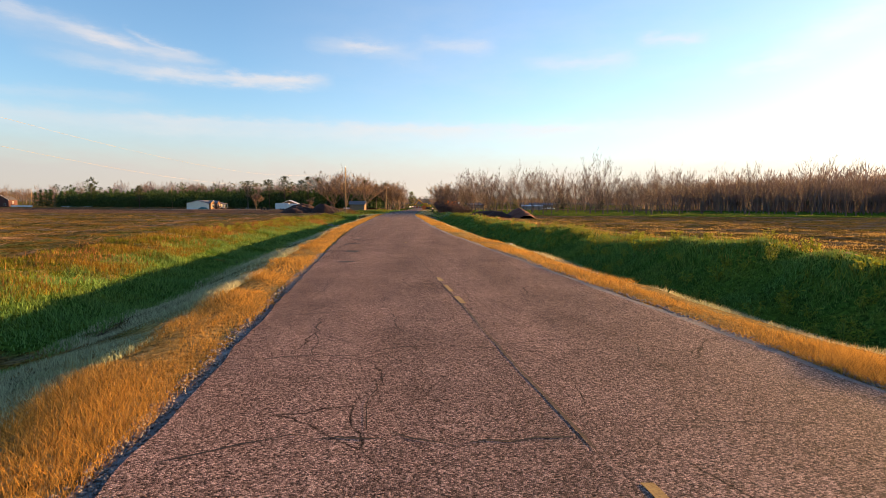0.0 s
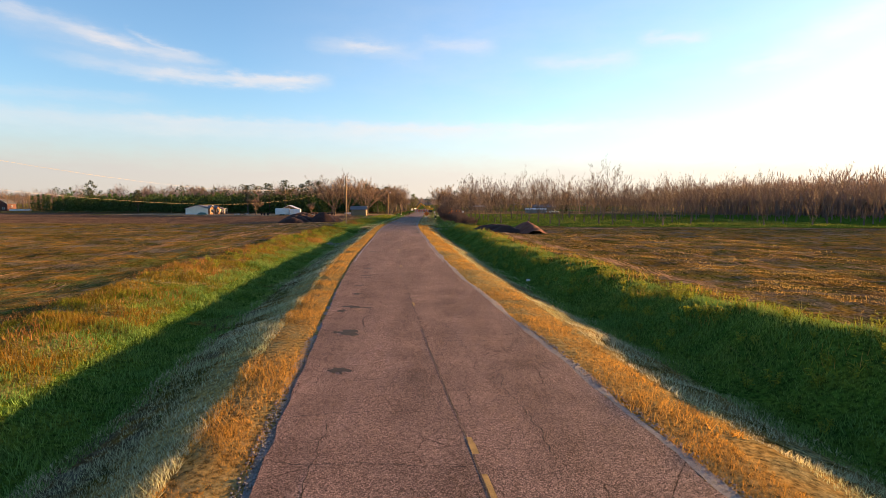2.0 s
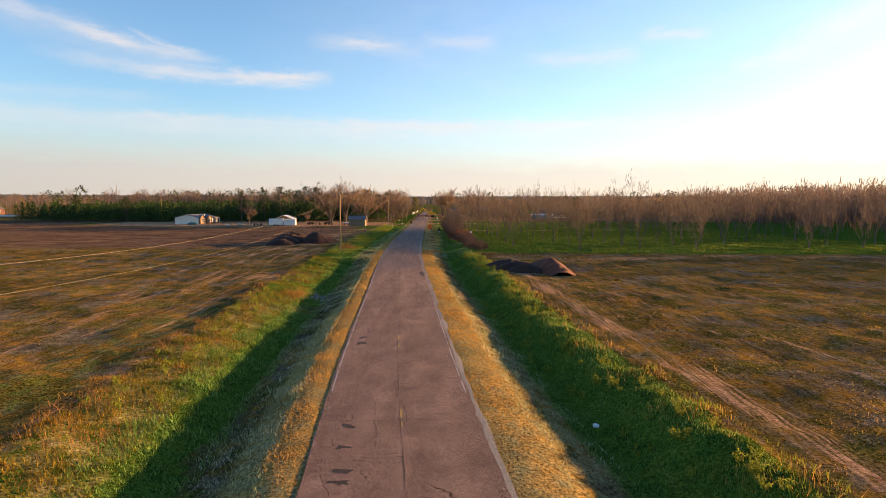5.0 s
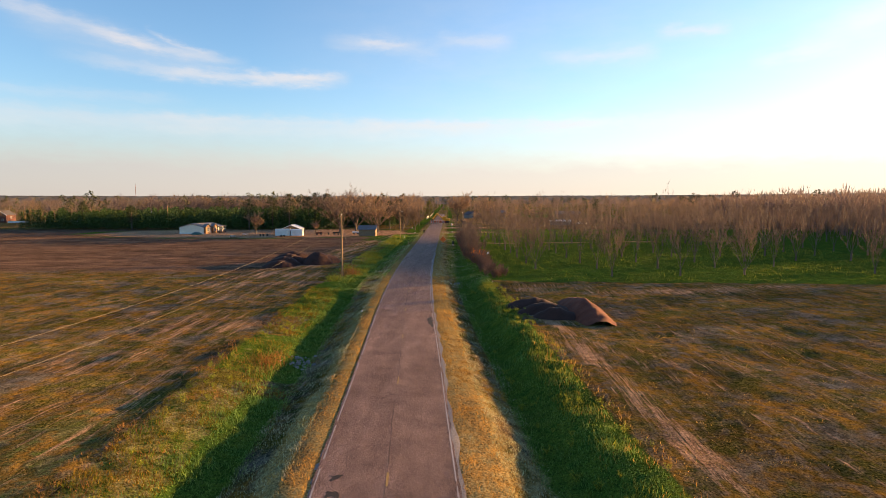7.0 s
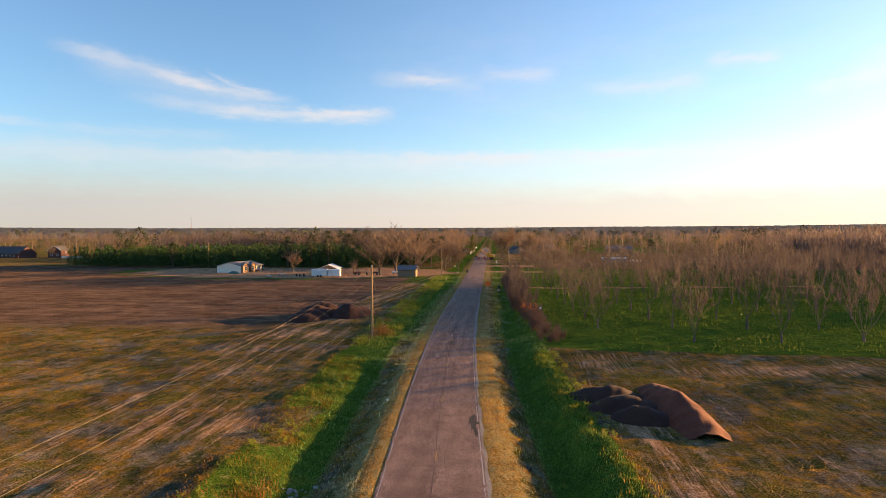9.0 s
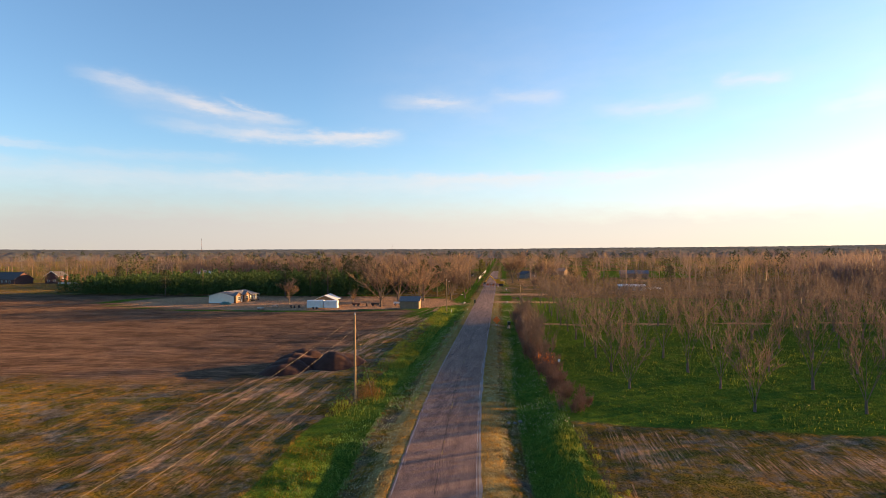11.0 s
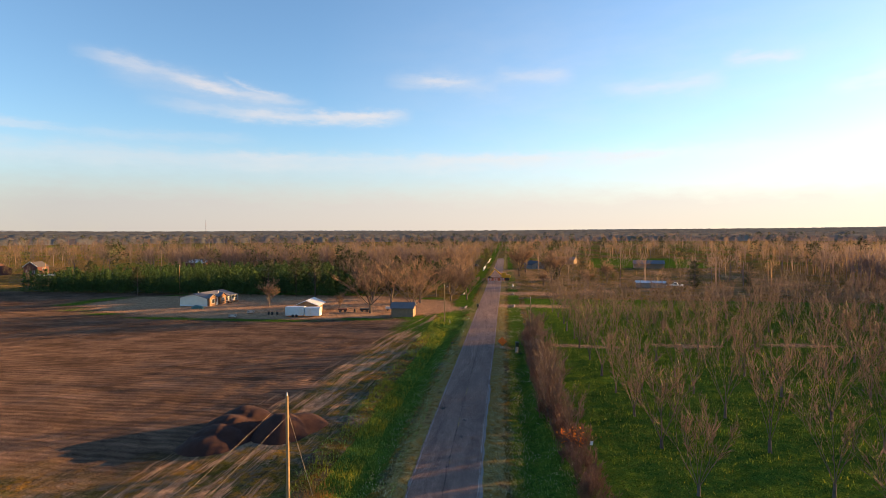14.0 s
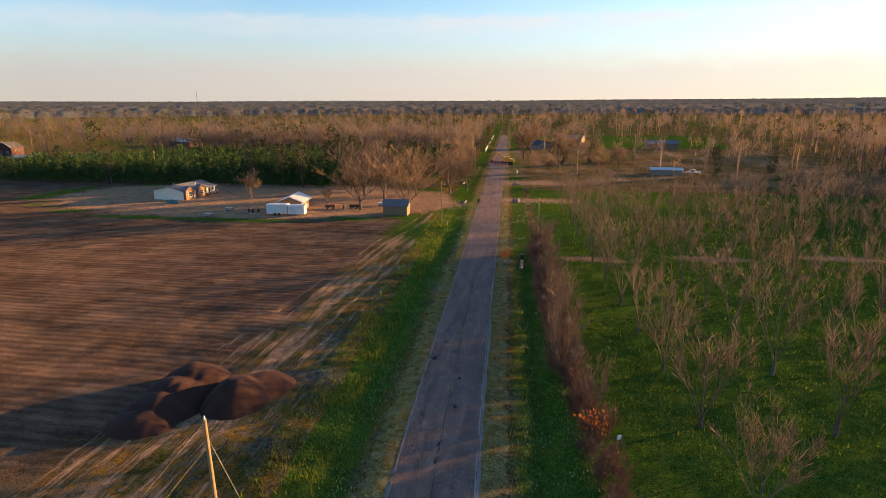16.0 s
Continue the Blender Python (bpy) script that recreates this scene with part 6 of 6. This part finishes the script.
for v in bm.verts:
    k = 1 + 0.16 * noise.noise(v.co * 2.3)
    v.co = Vector((v.co.x * 2.3 * k, v.co.y * 1.0 * k, max(-0.1, v.co.z) * 0.95 * k))
part("cover", bm, M_TARP, TP)

# parked pickup trucks at the long pale house
def pickup(x, y, rz, material, label):
    t_ = thing("pickup_truck", pose(x, y, float(height(x, y)), 0, 0, rz), label, "truck", "pickup trucks")
    part("body", prism([(-2.6, 0.45), (2.6, 0.45), (2.6, 0.95), (1.5, 1.05), (0.9, 1.65), (-0.5, 1.68), (-0.75, 1.05), (-2.6, 1.0)], -0.9, 0.9), material, t_)
    part("windscreen", prism([(1.45, 1.08), (0.95, 1.58), (0.9, 1.58), (1.38, 1.08)], -0.78, 0.78), M_GLASS, t_)
    for s in (-0.915, 0.915):
        part("side_window", boxed((1.2, 0.02, 0.42), (0.1, s, 1.33)), M_GLASS, t_)
    for sx_ in (-1.65, 1.6):
        for s in (-0.82, 0.82):
            w = part("wheel", tube(bmesh.new(), (sx_, s - 0.11, 0.37), (sx_, s + 0.11, 0.37), 0.37, 0.37, 16), M_DARK, t_)
            part("rim", tube(bmesh.new(), (sx_, s - 0.125, 0.37), (sx_, s + 0.125, 0.37), 0.2, 0.2, 12), M_TIN, w)
    part("bumper", boxed((0.15, 1.8, 0.2), (2.65, 0, 0.55), bevel=0.03), M_TIN, t_)


pickup(48.5, 302.0, 20, M_WHITE, "white pickup truck parked beside the pale house")
pickup(55.0, 303.5, 160, M_TIN, "silver pickup truck parked beside the pale house")
pickup(-40.5, 446, 80, M_DARK, "dark pickup truck beyond the road works")


def culvert(x, y, rz, label="concrete culvert pipe under a driveway"):
    c = thing("culvert", pose(x, y, float(height(x, y)) - 0.24, 0, 0, rz), label, "culvert", "culverts")
    bm = bmesh.new()
    n_ = 16
    rings = []
    for yy, rad in ((-2.6, 0.30), (2.6, 0.30), (2.6, 0.24), (-2.6, 0.24)):
        rings.append([bm.verts.new((math.cos(2 * math.pi * i / n_) * rad, yy, 0.2 + math.sin(2 * math.pi * i / n_) * rad)) for i in range(n_)])
    for k in range(4):
        a, b = rings[k], rings[(k + 1) % 4]
        for i in range(n_):
            bm.faces.new((a[i], a[(i + 1) % n_], b[(i + 1) % n_], b[i]))
    bmesh.ops.recalc_face_normals(bm, faces=bm.faces)
    part("pipe", bm, M_OLD_CONCRETE, c)
    part("headwall", boxed((1.9, 0.2, 0.9), (0, -2.55, -0.15), bevel=0.02), M_DARK, c)


for x, y in ((-22.6, 232.0), (-8.4, 236.0), (-9.6, 270.0), (-6.2, 175.6), (-27.5, 268)):
    culvert(x, y, 0)


def rock(bm, size, r):
    bmesh.ops.create_icosphere(bm, subdivisions=2, radius=size)
    for v in bm.verts:
        v.co *= 1 + 0.35 * noise.noise(v.co * (2.0 / size) + Vector((r.random() * 9, 0, 0)))
        v.co.z *= 0.7
    return bm


kr = random.Random(21)
ROCKS = []
for _ in range(4):
    bm = rock(bmesh.new(), 0.22, kr)
    me = bpy.data.meshes.new("rock")
    bm.to_mesh(me)
    bm.free()
    me.materials.append(M_STONE)
    ROCKS.append(me)
for _ in range(34):
    y = 67.9 + kr.gauss(0, 0.8)
    x = float(centre(y)) - 7.7 + kr.gauss(0, 0.5)
    ob = new("rock", kr.choice(ROCKS))
    ob.matrix_world = at_ground(x, y, kr.uniform(0, 6), kr.uniform(0.3, 0.8), -0.03)
    tagged(ob, "grey broken stone lying in the ditch bottom", "rock", "ditch stones")
for x, y in ((-3.7, 106.7), (-3.2, 107.3), (-4.3, 106.2)):
    ob = new("rock", kr.choice(ROCKS))
    ob.matrix_world = at_ground(x, y, kr.uniform(0, 6), kr.uniform(0.7, 1.2), -0.05)
    tagged(ob, "grey broken stone lying in the ditch bottom", "rock", "ditch stones")


def litter(x, y, material, label, size=0.25):
    bm = bmesh.new()
    bmesh.ops.create_icosphere(bm, subdivisions=2, radius=size)
    for v in bm.verts:
        v.co *= 1 + 0.5 * noise.noise(v.co * 7 + Vector((x, y, 0)))
        v.co.z *= 0.55
    ob = part("litter", bm, material)
    ob.matrix_world = at_ground(x, y, 0.4, 1.0, -0.1)
    tagged(ob, label, "litter", "roadside litter")


litter(11.9, 17.6, M_RED, "red plastic litter in the bank weeds", 0.2)
litter(-19.1, 209.8, M_WHITE, "white plastic bag lying in the ditch", 0.14)
litter(-18.3, 191.5, M_WHITE, "white plastic bag lying in the ditch", 0.12)
litter(4.3, 39.0, M_WHITE, "white scrap of litter in the ditch", 0.14)
litter(-13.0, 84.0, M_WHITE, "white scrap of litter in the ditch", 0.12)

# leaning post with a small pale panel in the hedge, and an orange clump beside it
PS = thing("marker_post", at_ground(1.3, 123.4), "thin leaning post with a small pale blue panel in the hedge", "marker post")
part("post", tube(bmesh.new(), (0, 0, -0.2), (0.35, 0.3, 2.3), 0.03, 0.025, 6), M_WOOD_POLE, PS)
part("panel", boxed((0.3, 0.05, 0.36), (0.4, 0.32, 2.35), (0, 12, 25), bevel=0.01), M_WHITE, PS)
# Leaf clump made up to stand in for a bright orange spot.
cl = Plant(800)
for _ in range(150):
    cl.leaf(Vector((cl.r.gauss(0, 0.5), cl.r.gauss(0, 0.35), 1.1 + cl.r.gauss(0, 0.22))), cl.r.uniform(0.05, 0.12))
for k in range(5):
    cl.limb([Vector((cl.r.gauss(0, 0.2), cl.r.gauss(0, 0.2), -0.1)), Vector((cl.r.gauss(0, 0.5), cl.r.gauss(0, 0.3), 1.2))], [0.02, 0.008], 4)
plant_thing("leafy_shrub", cl.meshes("leafy_shrub", M_BARK, M_ORANGE_SPOT), at_ground(0.2, 126.0, 0, 1.7), "added clump of orange leaves standing in for a bright orange spot in the hedge", "shrub", "", ("stem", "crown"))

# bridge parapets and cone beyond the road works
for side in (-1,):
    BP = thing("bridge_parapet", pose(float(centre(400)) - 8.6, 396, 0.2, 0, 0, 0), "long white concrete parapet beside the road", "parapet")
    for k in range(24):
        yy = 6.0 * k
        xo = float(centre(396 + yy)) - float(centre(400))
        part("rail", boxed((0.5, 5.8, 0.5), (xo, yy + 3, 1.2), bevel=0.03), M_CONCRETE, BP)
        part("post", boxed((0.5, 0.5, 1.2), (xo, yy, 0.5), bevel=0.02), M_CONCRETE, BP)
CN = thing("traffic_drum", at_ground(-10.6, 298.8), "white and orange traffic drum on the verge", "traffic drum")
part("body", tube(bmesh.new(), (0, 0, 0), (0, 0, 1.0), 0.3, 0.22, 14), M_WHITE, CN)
part("stripe", tube(bmesh.new(), (0, 0, 0.55), (0, 0, 0.75), 0.262, 0.245, 14), M_ORANGE, CN)
WP = thing("marker_stake", at_ground(-23.0, 203.0), "short white stake beside the utility pole", "stake")
part("stake", boxed((0.08, 0.04, 1.1), (0, 0, 0.5), bevel=0.01), M_WHITE, WP)
MB2 = thing("mailbox", at_ground(-18.6, 229.4), "dark mailbox on a wooden post", "mailbox")
part("post", boxed((0.1, 0.1, 1.1), (0, 0, 0.5)), M_WOOD_POLE, MB2)
part("box", boxed((0.22, 0.5, 0.24), (0.05, 0, 1.2), bevel=0.06), M_DARK, MB2)

# rough growth along the far ditch and round the pole
x, y, s = strewn(21, -12.6, -8.0, [(104, 150, 26, 5), (150, 215, 12, 7)], 0.3, 0.55)
blades("bank_weeds", x, y, 0.50, 0.014 * s, M_WEED, "yellow-green weeds along the ditch", 21, 0.55)
x, y, s = strewn(22, -13.5, -4.0, [(108, 150, 22, 5), (150, 215, 9, 7)], 0.1, 0.4)
blades("ditch_grass", x, y, 0.2, 0.012 * s, M_GREEN, "green grass along the shallow ditch", 22, 0.6)
r_ = np.random.RandomState(23)
x, y = r_.normal(-20.6, 0.9, 900), r_.normal(113.6, 1.6, 900)
blades("dead_grass", x, y, 0.8, 0.03, M_RUST_GRASS, "rusty tall dead grass round the pole", 23, 0.45)
x, y = r_.normal(-16.6, 0.6, 700), r_.normal(66.8, 1.4, 700)
blades("dead_grass", x, y, 0.6, 0.025, M_RUST_GRASS, "rusty clump of dead grass on the bank", 24, 0.45)
x, y, s = strewn(25, 3.6, 12.0, [(104, 175, 12, 5), (175, 235, 6, 7)], 0.1, 0.4)
blades("verge_grass", x, y, 0.14, 0.012 * s, M_GREY_GRASS, "pale short grass on the verge", 25, 0.7)
x, y, s = strewn(26, 3.2, 5.0, [(60, 110, 60, 3.5)], 0.45, 0.25)
blades("dry_verge_grass", x, y, 0.12, 0.010 * s, M_STRAW, "dry straw patches on the verge", 26, 0.8)
